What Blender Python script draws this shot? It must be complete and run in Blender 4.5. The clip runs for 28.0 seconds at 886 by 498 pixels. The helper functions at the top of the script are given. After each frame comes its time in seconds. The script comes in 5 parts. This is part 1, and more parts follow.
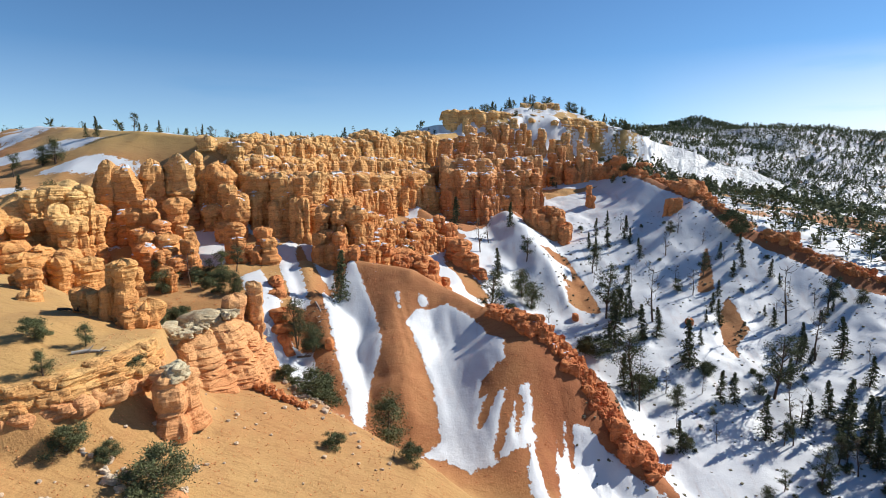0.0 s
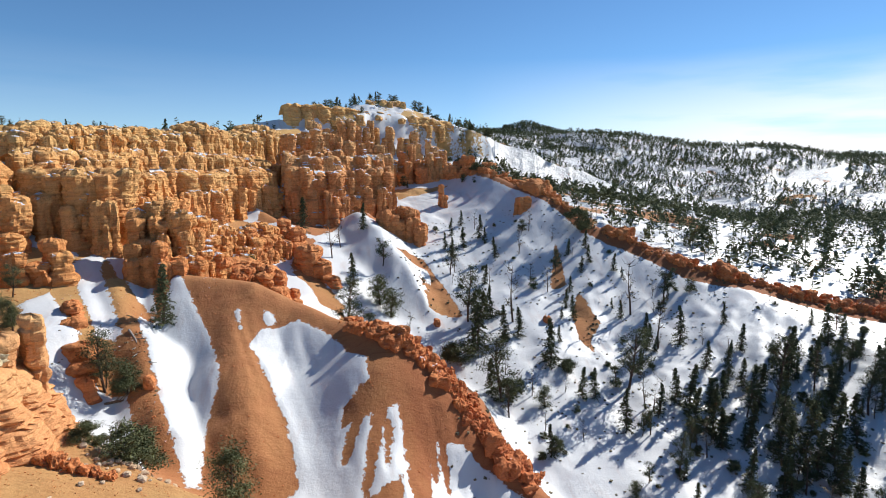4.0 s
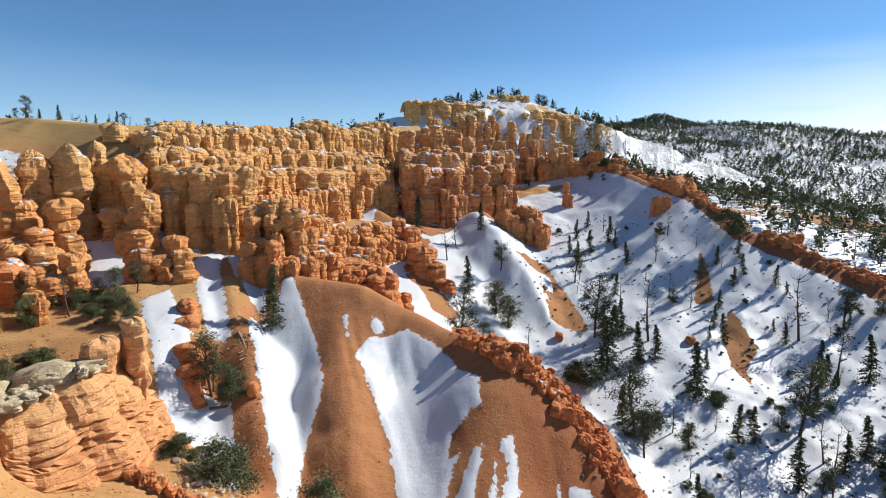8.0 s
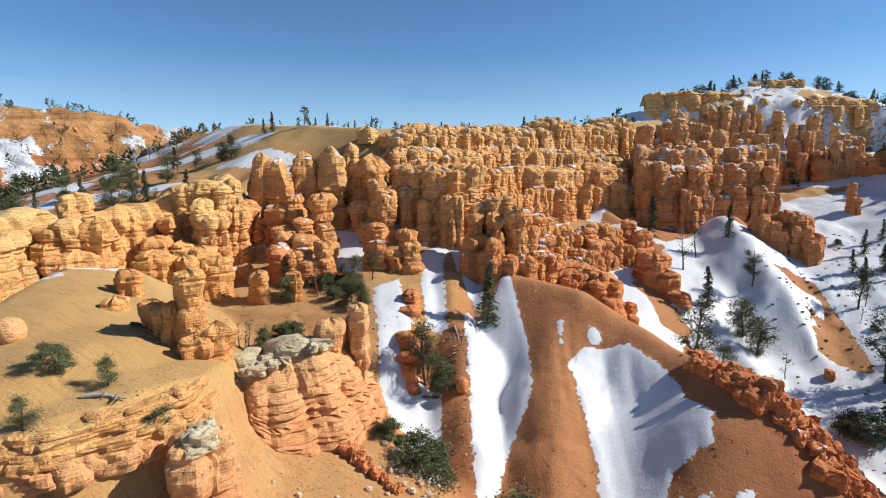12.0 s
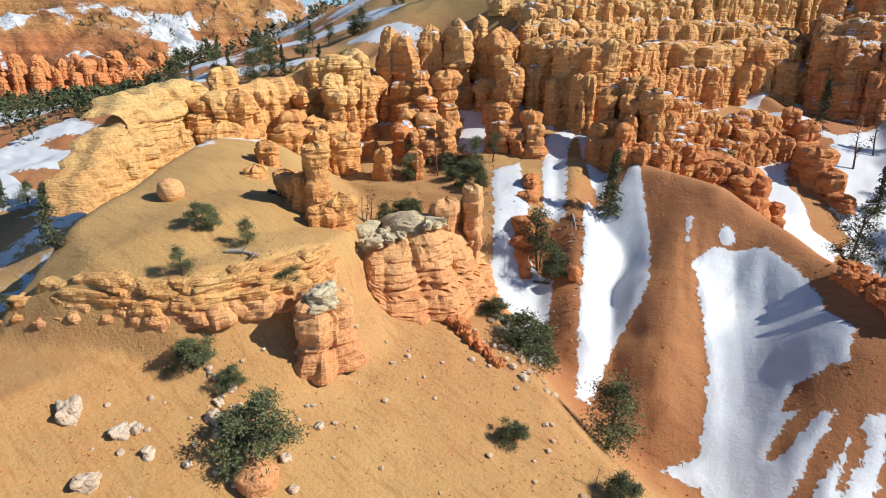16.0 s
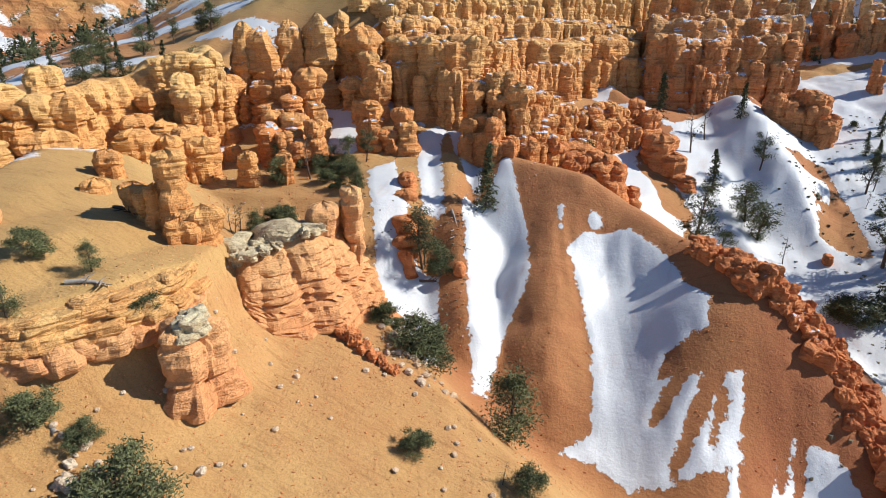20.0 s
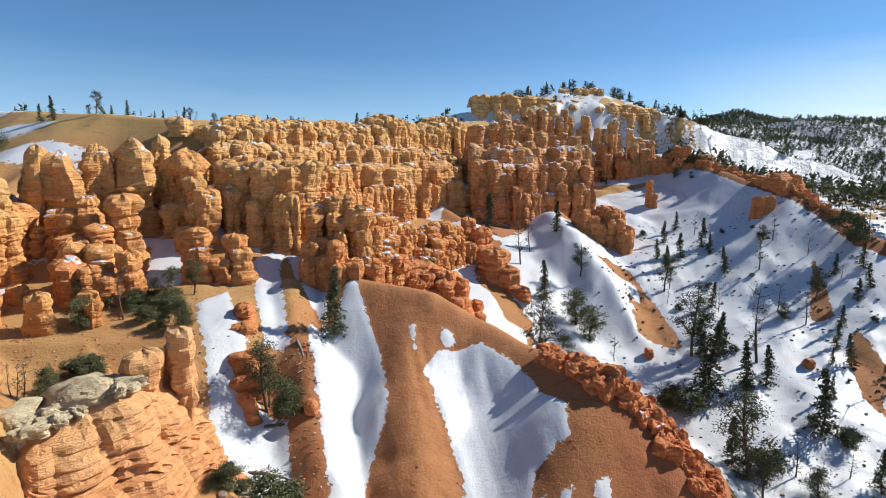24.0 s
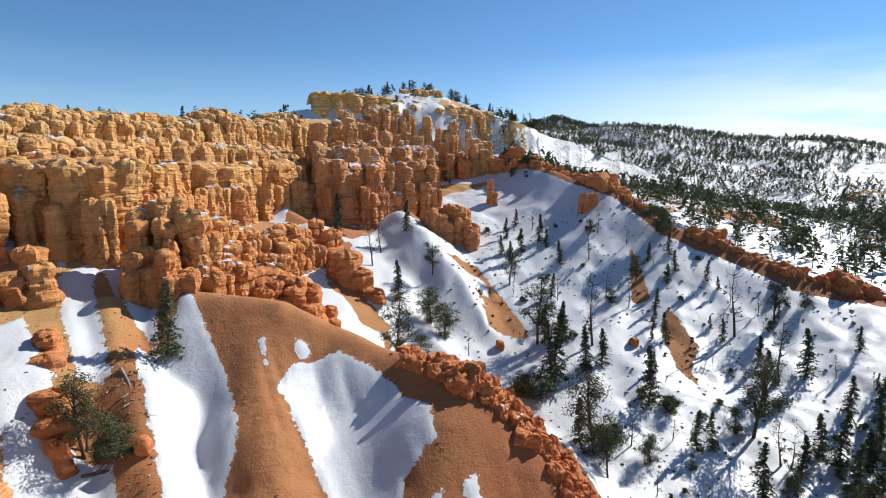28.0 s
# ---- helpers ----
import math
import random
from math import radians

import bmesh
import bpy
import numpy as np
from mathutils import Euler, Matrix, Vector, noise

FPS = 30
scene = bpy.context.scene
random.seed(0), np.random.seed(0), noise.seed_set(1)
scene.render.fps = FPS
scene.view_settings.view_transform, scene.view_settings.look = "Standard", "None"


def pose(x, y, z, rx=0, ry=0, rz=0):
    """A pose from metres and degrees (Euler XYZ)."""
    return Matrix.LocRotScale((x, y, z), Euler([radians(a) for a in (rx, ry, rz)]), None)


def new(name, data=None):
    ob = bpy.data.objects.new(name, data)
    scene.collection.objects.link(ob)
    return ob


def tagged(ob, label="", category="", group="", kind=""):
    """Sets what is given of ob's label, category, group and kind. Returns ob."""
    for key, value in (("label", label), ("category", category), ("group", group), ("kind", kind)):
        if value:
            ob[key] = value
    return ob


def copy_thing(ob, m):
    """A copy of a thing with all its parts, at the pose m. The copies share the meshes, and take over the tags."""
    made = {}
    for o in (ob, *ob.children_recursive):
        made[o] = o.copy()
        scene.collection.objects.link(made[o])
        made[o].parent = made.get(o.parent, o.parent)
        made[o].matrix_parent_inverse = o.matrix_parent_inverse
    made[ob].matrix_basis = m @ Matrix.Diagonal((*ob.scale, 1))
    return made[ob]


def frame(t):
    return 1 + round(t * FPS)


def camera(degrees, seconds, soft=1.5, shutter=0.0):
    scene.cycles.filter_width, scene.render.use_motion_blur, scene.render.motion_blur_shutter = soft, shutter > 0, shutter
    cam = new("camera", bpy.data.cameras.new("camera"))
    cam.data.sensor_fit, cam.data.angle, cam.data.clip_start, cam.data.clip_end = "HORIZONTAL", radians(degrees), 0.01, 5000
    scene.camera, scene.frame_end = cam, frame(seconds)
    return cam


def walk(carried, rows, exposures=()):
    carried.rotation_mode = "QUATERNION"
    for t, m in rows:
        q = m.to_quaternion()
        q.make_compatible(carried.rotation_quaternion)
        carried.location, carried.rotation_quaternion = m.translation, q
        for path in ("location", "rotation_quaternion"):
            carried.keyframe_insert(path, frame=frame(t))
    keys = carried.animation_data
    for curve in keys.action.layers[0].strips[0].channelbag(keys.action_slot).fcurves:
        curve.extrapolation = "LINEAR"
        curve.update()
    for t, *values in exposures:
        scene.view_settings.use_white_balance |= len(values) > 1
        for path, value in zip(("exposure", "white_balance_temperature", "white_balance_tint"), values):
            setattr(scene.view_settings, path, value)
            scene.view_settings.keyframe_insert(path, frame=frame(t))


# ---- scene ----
# The flight: seconds, place, then tilt, roll and heading in degrees.
cam = camera(78.02, 28.0, soft=1.0)
PATH = [
    (0, 0.17, -13.34, 0.53, 81.73, 0.05, 3.67),
    (0.5, 0.14, -12.59, 0.54, 81.67, 0.07, 2.52),
    (1, -0.07, -11.68, 0.40, 81.69, 0.16, -0.76),
    (1.5, -0.12, -10.91, 0.35, 81.73, 0.21, -4.08),
    (2, -0.28, -10.00, 0.28, 81.77, 0.29, -7.77),
    (2.5, -0.45, -9.11, 0.26, 81.79, 0.33, -11.21),
    (4.5, -0.80, -5.89, 0.11, 81.84, 0.28, -12.52),
    (5, -0.77, -5.13, 0.11, 81.81, 0.24, -10.94),
    (5.5, -0.62, -4.36, 0.10, 81.76, 0.19, -9.49),
    (6, -0.55, -3.54, 0.12, 81.68, 0.14, -7.12),
    (6.5, -0.40, -2.77, 0.08, 81.65, 0.11, -4.22),
    (7, -0.24, -1.86, 0.08, 81.59, 0.08, -2.72),
    (7.5, -0.10, -0.93, 0.03, 81.58, 0.05, -1.57),
    (8, -0.00, -0.00, 0.00, 81.57, -0.01, -0.00),
    (8.5, 0.12, 0.87, -0.10, 81.59, -0.07, 3.04),
    (9, 0.24, 1.71, -0.13, 81.57, -0.11, 6.71),
    (9.5, 0.37, 2.22, -0.14, 81.56, -0.08, 9.14),
    (10, 0.34, 2.35, -0.12, 81.54, -0.05, 11.93),
    (10.5, 0.43, 2.32, -0.14, 81.56, -0.07, 13.88),
    (11, 0.48, 2.34, -0.12, 81.56, -0.09, 16.80),
    (11.5, 0.57, 2.51, -0.16, 81.57, -0.15, 19.37),
    (12, 0.55, 2.79, -0.26, 81.60, -0.25, 24.03),
    (12.5, 0.74, 3.12, -0.30, 81.62, -0.34, 30.69),
    (13, 0.89, 3.40, -0.39, 79.14, -0.31, 32.64),
    (13.5, 0.88, 3.55, -0.50, 75.78, -0.15, 33.43),
    (15.5, 1.18, 3.44, -0.36, 69.27, -0.06, 42.87),
    (16, 1.04, 3.47, -0.43, 69.55, -0.01, 37.53),
    (16.5, 0.88, 3.56, -0.47, 69.67, 0.00, 33.77),
    (17, 0.70, 3.57, -0.57, 69.88, 0.01, 29.61),
    (17.5, 0.53, 3.58, -0.64, 70.06, 0.09, 26.02),
    (18, 0.59, 3.68, -0.64, 70.05, -0.03, 25.01),
    (18.5, 0.48, 3.73, -0.67, 70.15, -0.01, 24.46),
    (19, 0.40, 3.91, -0.76, 69.68, -0.12, 24.24),
    (19.5, 0.11, 4.16, -0.67, 66.66, -0.03, 23.98),
    (20, -0.11, 4.40, -0.68, 69.42, -0.02, 23.83),
    (20.5, -0.32, 4.53, -0.90, 79.40, -0.16, 23.71),
    (22.5, -1.29, 5.73, -0.76, 81.49, 0.10, 18.29),
    (23, -1.48, 5.69, -0.59, 81.40, 0.09, 14.62),
    (23.5, -1.62, 5.87, -0.76, 81.62, -0.01, 10.03),
    (24, -1.84, 6.07, -0.58, 81.55, -0.02, 6.28),
    (24.5, -2.05, 6.22, -0.64, 81.65, -0.06, 4.54),
    (25, -2.25, 6.42, -0.55, 81.57, -0.07, 4.34),
    (25.5, -2.31, 6.61, -0.65, 81.67, -0.12, 2.12),
    (26, -2.39, 6.85, -0.62, 81.64, -0.11, -0.60),
    (26.5, -2.48, 7.08, -0.68, 81.71, -0.14, -5.10),
    (27, -2.64, 7.43, -0.59, 81.63, -0.07, -8.74),
    (27.5, -2.79, 7.71, -0.76, 81.70, -0.01, -9.73),
    (28, -2.80, 7.86, -0.66, 81.54, 0.07, -10.16),
]


def gimbal(x, y, z, tilt, roll, heading):
    return pose(x, y, z, 0, 0, heading) @ pose(0, 0, 0, tilt, 0, 0) @ pose(0, 0, 0, 0, 0, roll)


walk(cam, [(t, gimbal(*p)) for t, *p in PATH])

# ---- light ----
SUN_FROM = Vector((0.725, 0.36, 0.585)).normalized()
world = bpy.data.worlds.new("world")
scene.world = world
world.use_nodes = True
_n = world.node_tree.nodes
_sky = _n.new("ShaderNodeTexSky")
_sky.sky_type, _sky.sun_disc = "NISHITA", False
_sky.sun_elevation = math.asin(SUN_FROM.z)
_sky.sun_rotation = math.atan2(SUN_FROM.x, SUN_FROM.y)
_sky.altitude, _sky.air_density, _sky.dust_density, _sky.ozone_density = 2400, 1.0, 0.1, 1.5
_n["Background"].inputs["Strength"].default_value = 0.079
_tint = _n.new("ShaderNodeMix")
_tint.data_type, _tint.blend_type = "RGBA", "MULTIPLY"
_tint.inputs[0].default_value, _tint.inputs[7].default_value = 1.0, (0.64, 0.93, 1.13, 1)
world.node_tree.links.new(_sky.outputs[0], _tint.inputs[6])
# Thin high cloud, stretched along the horizon.
_co = _n.new("ShaderNodeTexCoord")
_map = _n.new("ShaderNodeMapping")
_map.inputs["Scale"].default_value = (1.2, 1.2, 9.0)
_cirrus = _n.new("ShaderNodeTexNoise")
_cirrus.inputs["Scale"].default_value, _cirrus.inputs["Detail"].default_value = 1.6, 6.0
_haze = _n.new("ShaderNodeSeparateXYZ")
_ramp = _n.new("ShaderNodeMapRange")
_ramp.inputs[1].default_value, _ramp.inputs[2].default_value, _ramp.inputs[3].default_value, _ramp.inputs[4].default_value = 0.05, 0.19, 1.0, 0.0
_east = _n.new("ShaderNodeMapRange")
_east.inputs[1].default_value, _east.inputs[2].default_value, _east.inputs[3].default_value, _east.inputs[4].default_value = 0.25, 0.72, 0.14, 1.0
_soft = _n.new("ShaderNodeMapRange")
_soft.inputs[1].default_value, _soft.inputs[2].default_value = 0.22, 0.42
_mul, _mul2 = _n.new("ShaderNodeMath"), _n.new("ShaderNodeMath")
_mul.operation = _mul2.operation = "MULTIPLY"
_cloud = _n.new("ShaderNodeMix")
_cloud.data_type = "RGBA"
_cloud.inputs[7].default_value = (10.2, 10.3, 10.6, 1)
for _a, _b in ((_co.outputs["Generated"], _map.inputs[0]), (_map.outputs[0], _cirrus.inputs["Vector"]), (_co.outputs["Generated"], _haze.inputs[0]),
               (_haze.outputs[2], _ramp.inputs[0]), (_haze.outputs[0], _east.inputs[0]), (_cirrus.outputs["Fac"], _soft.inputs[0]),
               (_ramp.outputs[0], _mul.inputs[0]), (_soft.outputs[0], _mul.inputs[1]), (_mul.outputs[0], _mul2.inputs[0]), (_east.outputs[0], _mul2.inputs[1]),
               (_mul2.outputs[0], _cloud.inputs[0]), (_tint.outputs[2], _cloud.inputs[6]), (_cloud.outputs[2], _n["Background"].inputs[0])):
    world.node_tree.links.new(_a, _b)
sun = new("sun", bpy.data.lights.new("sun", "SUN"))
sun.data.energy, sun.data.angle, sun.data.color = 4.6, radians(0.53), (1.0, 0.975, 0.91)
sun.matrix_world = SUN_FROM.to_track_quat("Z", "Y").to_matrix().to_4x4()
scene.view_settings.exposure = 0.47

# ---- materials ----
def material(name):
    m = bpy.data.materials.new(name)
    m.use_nodes = True
    nt = m.node_tree
    return m, nt, nt.nodes["Principled BSDF"]


def node(nt, kind, **props):
    n = nt.nodes.new(kind)
    for k, v in props.items():
        if k in n.inputs:
            n.inputs[k].default_value = v
    return n


def noise_at(nt, vec, scale, detail=4.0, rough_=0.55):
    n = node(nt, "ShaderNodeTexNoise", Scale=scale, Detail=detail, Roughness=rough_)
    nt.links.new(vec, n.inputs["Vector"])
    return n.outputs["Fac"]


def calc(nt, op, a, b=None, c=None):
    n = nt.nodes.new("ShaderNodeMath")
    n.operation = op
    for k, v in enumerate((a, b, c)):
        if v is None:
            continue
        if isinstance(v, (int, float)):
            n.inputs[k].default_value = v
        else:
            nt.links.new(v, n.inputs[k])
    return n.outputs[0]


def ramp(nt, fac, stops):
    n = nt.nodes.new("ShaderNodeValToRGB")
    e = n.color_ramp.elements
    while len(e) < len(stops):
        e.new(0.5)
    for q, (p, col) in zip(e, stops):
        q.position, q.color = p, (*col, 1)
    nt.links.new(fac, n.inputs[0])
    return n.outputs[0]


def mix(nt, fac, a, b, how="MIX"):
    n = nt.nodes.new("ShaderNodeMix")
    n.data_type, n.blend_type = "RGBA", how
    for k, v in ((0, fac), (6, a), (7, b)):
        if isinstance(v, (int, float)):
            n.inputs[k].default_value = v
        elif isinstance(v, tuple):
            n.inputs[k].default_value = (*v, 1)
        else:
            nt.links.new(v, n.inputs[k])
    return n.outputs[2]


def bump(nt, bsdf, height, strength, distance):
    b = node(nt, "ShaderNodeBump", Strength=strength, Distance=distance)
    nt.links.new(height, b.inputs["Height"])
    nt.links.new(b.outputs[0], bsdf.inputs["Normal"])
    return b


def place_of(nt):
    return nt.nodes.new("ShaderNodeNewGeometry").outputs["Position"]




def earth_and_snow():
    m, nt, b = material("earth_and_snow")
    pos = place_of(nt)
    big, mid, fine = noise_at(nt, pos, 0.06), noise_at(nt, pos, 0.5, 5), noise_at(nt, pos, 5.0, 6, 0.65)
    red = nt.nodes.new("ShaderNodeAttribute")
    red.attribute_name = "red"
    tone = calc(nt, "ADD", red.outputs["Fac"], calc(nt, "MULTIPLY", calc(nt, "SUBTRACT", mid, 0.5), 0.35))
    soil = ramp(nt, tone, [(0.0, (0.48, 0.31, 0.11)), (0.35, (0.49, 0.29, 0.11)), (0.65, (0.44, 0.205, 0.076)), (1.0, (0.36, 0.128, 0.047))])
    soil = mix(nt, 0.5, soil, ramp(nt, fine, [(0.3, (0.74, 0.70, 0.66)), (0.6, (1, 1, 1))]), "MULTIPLY")
    soil = mix(nt, 0.5, soil, ramp(nt, big, [(0.35, (0.82, 0.72, 0.62)), (0.6, (1.0, 1.0, 1.0))]), "MULTIPLY")
    wash = nt.nodes.new("ShaderNodeMapping")
    wash.inputs["Rotation"].default_value = (0, 0, 0.25)
    wash.inputs["Scale"].default_value = (0.45, 3.2, 0.6)
    nt.links.new(pos, wash.inputs[0])
    runs = noise_at(nt, wash.outputs[0], 1.0, 6, 0.68)
    soil = mix(nt, 0.55, soil, ramp(nt, runs, [(0.34, (0.66, 0.56, 0.48)), (0.48, (1, 1, 1)), (0.62, (1.0, 1.0, 1.0)), (0.74, (1.16, 1.14, 1.1))]), "MULTIPLY")
    grit = noise_at(nt, pos, 14.0, 4, 0.7)
    soil = mix(nt, 0.5, soil, ramp(nt, grit, [(0.36, (0.5, 0.42, 0.38)), (0.46, (1, 1, 1)), (0.62, (1, 1, 1)), (0.70, (1.25, 1.2, 1.1))]), "MULTIPLY")
    snow = nt.nodes.new("ShaderNodeAttribute")
    snow.attribute_name = "snow"
    edge = calc(nt, "ADD", snow.outputs["Fac"], calc(nt, "MULTIPLY", calc(nt, "SUBTRACT", noise_at(nt, pos, 1.3, 7, 0.72), 0.5), 0.85))
    far = nt.nodes.new("ShaderNodeAttribute")
    far.attribute_name = "wild"
    away = far.outputs["Fac"]
    crag = noise_at(nt, pos, 0.10, 8, 0.66)
    edge = calc(nt, "ADD", edge, calc(nt, "MULTIPLY", away, calc(nt, "MULTIPLY", calc(nt, "SUBTRACT", crag, 0.5), 1.6)))
    belts = nt.nodes.new("ShaderNodeMapping")
    belts.inputs["Scale"].default_value = (0.012, 0.012, 0.35)
    nt.links.new(pos, belts.inputs[0])
    bands = ramp(nt, noise_at(nt, belts.outputs[0], 1.0, 6, 0.7), [(0.36, (0.72, 0.52, 0.44)), (0.47, (1.0, 0.92, 0.86)), (0.55, (1.15, 1.1, 1.05)), (0.66, (1.4, 1.4, 1.3))])
    soil = mix(nt, away, soil, mix(nt, 1.0, soil, bands, "MULTIPLY"))
    soil = mix(nt, calc(nt, "MULTIPLY", away, 0.45), soil, mix(nt, 1.0, soil, ramp(nt, crag, [(0.36, (0.45, 0.36, 0.32)), (0.52, (1, 1, 1))]), "MULTIPLY"))
    cover = ramp(nt, edge, [(0.49, (0, 0, 0)), (0.52, (1, 1, 1))])
    white = ramp(nt, mid, [(0.3, (0.57, 0.58, 0.60)), (0.7, (0.625, 0.635, 0.645))])
    streak = nt.nodes.new("ShaderNodeMapping")
    streak.inputs["Rotation"].default_value = (0, 0, 0.3)
    streak.inputs["Scale"].default_value = (0.9, 0.16, 0.3)
    nt.links.new(pos, streak.inputs[0])
    white = mix(nt, ramp(nt, noise_at(nt, streak.outputs[0], 1.0, 5, 0.6), [(0.56, (0, 0, 0)), (0.75, (0.55, 0.55, 0.55))]), white, (0.50, 0.40, 0.37))
    cups = noise_at(nt, pos, 2.2, 4, 0.6)
    nt.links.new(mix(nt, cover, soil, white), b.inputs["Base Color"])
    nt.links.new(calc(nt, "SUBTRACT", 0.95, calc(nt, "MULTIPLY", cover, 0.45)), b.inputs["Roughness"])
    h = calc(nt, "ADD", calc(nt, "MULTIPLY", fine, calc(nt, "SUBTRACT", 1.0, calc(nt, "MULTIPLY", cover, 0.6))), calc(nt, "MULTIPLY", cover, calc(nt, "ADD", 0.9, calc(nt, "MULTIPLY", cups, 0.35))))
    h = calc(nt, "ADD", h, calc(nt, "MULTIPLY", mid, calc(nt, "SUBTRACT", 1.0, calc(nt, "MULTIPLY", cover, 0.75))))
    bump(nt, b, calc(nt, "ADD", h, calc(nt, "MULTIPLY", away, calc(nt, "MULTIPLY", crag, 52.0))), 0.9, 0.08)
    return m


def rock(name, low, high, top, z0, z1, dust=0.0, grain=1.0, marks=0.62):
    m, nt, b = material(name)
    geo = nt.nodes.new("ShaderNodeNewGeometry")
    pos = geo.outputs["Position"]
    sep = nt.nodes.new("ShaderNodeSeparateXYZ")
    nt.links.new(pos, sep.inputs[0])
    mid, fine, grit = noise_at(nt, pos, 0.3, 5), noise_at(nt, pos, 1.6 * grain, 7, 0.68), noise_at(nt, pos, 7.0 * grain, 5, 0.65)
    z = calc(nt, "ADD", sep.outputs[2], calc(nt, "MULTIPLY", calc(nt, "SUBTRACT", mid, 0.5), 9.0))
    lift = calc(nt, "DIVIDE", calc(nt, "SUBTRACT", z, z0), z1 - z0)
    own = nt.nodes.new("ShaderNodeObjectInfo")
    lift = calc(nt, "ADD", lift, calc(nt, "MULTIPLY", calc(nt, "SUBTRACT", own.outputs["Random"], 0.5), 0.35))
    col = ramp(nt, lift, [(0.0, low), (0.5, high), (1.0, top)])
    flat = nt.nodes.new("ShaderNodeMapping")
    flat.inputs["Scale"].default_value = (0.10, 0.10, 1.7)
    nt.links.new(pos, flat.inputs[0])
    layers = noise_at(nt, flat.outputs[0], 1.0, 6, 0.65)
    col = mix(nt, 0.75 * marks, col, ramp(nt, layers, [(0.34, (0.60, 0.42, 0.34)), (0.43, (0.97, 0.93, 0.90)), (0.5, (0.80, 0.68, 0.6)), (0.52, (1, 1, 1)), (0.60, (1.05, 1.05, 1.0)), (0.68, (0.92, 0.80, 0.68))]), "MULTIPLY")
    col = mix(nt, 0.6 * marks, col, ramp(nt, fine, [(0.36, (0.50, 0.40, 0.35)), (0.46, (0.97, 0.95, 0.93)), (0.68, (1.06, 1.05, 1.02))]), "MULTIPLY")
    tall = nt.nodes.new("ShaderNodeMapping")
    tall.inputs["Scale"].default_value = (1.6, 1.6, 0.12)
    nt.links.new(pos, tall.inputs[0])
    col = mix(nt, 0.2 * marks, col, ramp(nt, noise_at(nt, tall.outputs[0], 1.0, 5, 0.6), [(0.38, (0.6, 0.5, 0.45)), (0.5, (1, 1, 1))]), "MULTIPLY")
    for scale, tight in (((0.5, 0.5, 2.2), 0.030), ((1.5, 1.5, 0.35), 0.024)):
        way = nt.nodes.new("ShaderNodeMapping")
        way.inputs["Scale"].default_value = tuple(v * grain for v in scale)
        nt.links.new(pos, way.inputs[0])
        seam = calc(nt, "ABSOLUTE", calc(nt, "SUBTRACT", noise_at(nt, way.outputs[0], 1.0, 4, 0.6), 0.5))
        col = mix(nt, 0.4 * marks, col, ramp(nt, seam, [(0.0, (0.42, 0.30, 0.25)), (tight, (1, 1, 1))]), "MULTIPLY")
    if dust:
        nrm = nt.nodes.new("ShaderNodeSeparateXYZ")
        nt.links.new(geo.outputs["Normal"], nrm.inputs[0])
        lie = calc(nt, "ADD", nrm.outputs[2], calc(nt, "MULTIPLY", calc(nt, "SUBTRACT", noise_at(nt, pos, 0.45, 4), 0.525), 2.6))
        col = mix(nt, ramp(nt, calc(nt, "SUBTRACT", lie, 1.0 - dust), [(0.46, (0, 0, 0)), (0.5, (1, 1, 1))]), col, (0.66, 0.67, 0.69))
    col = mix(nt, 1.0, col, (0.93, 1.02, 1.12), "MULTIPLY")
    nt.links.new(col, b.inputs["Base Color"])
    b.inputs["Roughness"].default_value = 0.95
    b.inputs["Specular IOR Level"].default_value = 0.2
    thin = nt.nodes.new("ShaderNodeMapping")
    thin.inputs["Scale"].default_value = (0.5, 0.5, 4.5)
    nt.links.new(pos, thin.inputs[0])
    h = calc(nt, "ADD", calc(nt, "MULTIPLY", layers, 1.0), calc(nt, "ADD", calc(nt, "MULTIPLY", fine, 0.8), calc(nt, "MULTIPLY", grit, 0.35)))
    h = calc(nt, "ADD", h, calc(nt, "MULTIPLY", noise_at(nt, thin.outputs[0], 1.0, 5, 0.6), 0.8))
    bump(nt, b, h, 1.0, 0.34 / grain)
    return m


def plain(name, col, dark, scale, rough_=0.9, vary=0.25):
    m, nt, b = material(name)
    own = nt.nodes.new("ShaderNodeObjectInfo")
    isle = nt.nodes.new("ShaderNodeNewGeometry")
    co = nt.nodes.new("ShaderNodeTexCoord")
    f = calc(nt, "ADD", noise_at(nt, co.outputs["Object"], scale, 4), calc(nt, "MULTIPLY", calc(nt, "SUBTRACT", own.outputs["Random"], 0.5), vary))
    f = calc(nt, "ADD", f, calc(nt, "MULTIPLY", calc(nt, "SUBTRACT", isle.outputs["Random Per Island"], 0.5), 0.5))
    nt.links.new(ramp(nt, f, [(0.2, dark), (0.8, col)]), b.inputs["Base Color"])
    b.inputs["Roughness"].default_value = rough_
    b.inputs["Specular IOR Level"].default_value = 0.25
    return m


EARTH = earth_and_snow()
CLIFF_ROCK = rock("cliff_rock", (0.70, 0.225, 0.075), (0.80, 0.365, 0.125), (0.80, 0.45, 0.17), -19, 7, dust=0.42)
SNOWY_ROCK = rock("snowy_rock", (0.64, 0.20, 0.07), (0.72, 0.30, 0.11), (0.74, 0.40, 0.16), -19, 12, dust=0.55)
PALE_ROCK = rock("pale_rock", (0.82, 0.38, 0.13), (0.80, 0.45, 0.165), (0.80, 0.51, 0.20), -15, -4, marks=0.7)
RED_ROCK = rock("red_rock", (0.62, 0.19, 0.07), (0.68, 0.23, 0.08), (0.70, 0.28, 0.10), -30, -8, dust=0.16, grain=1.5)
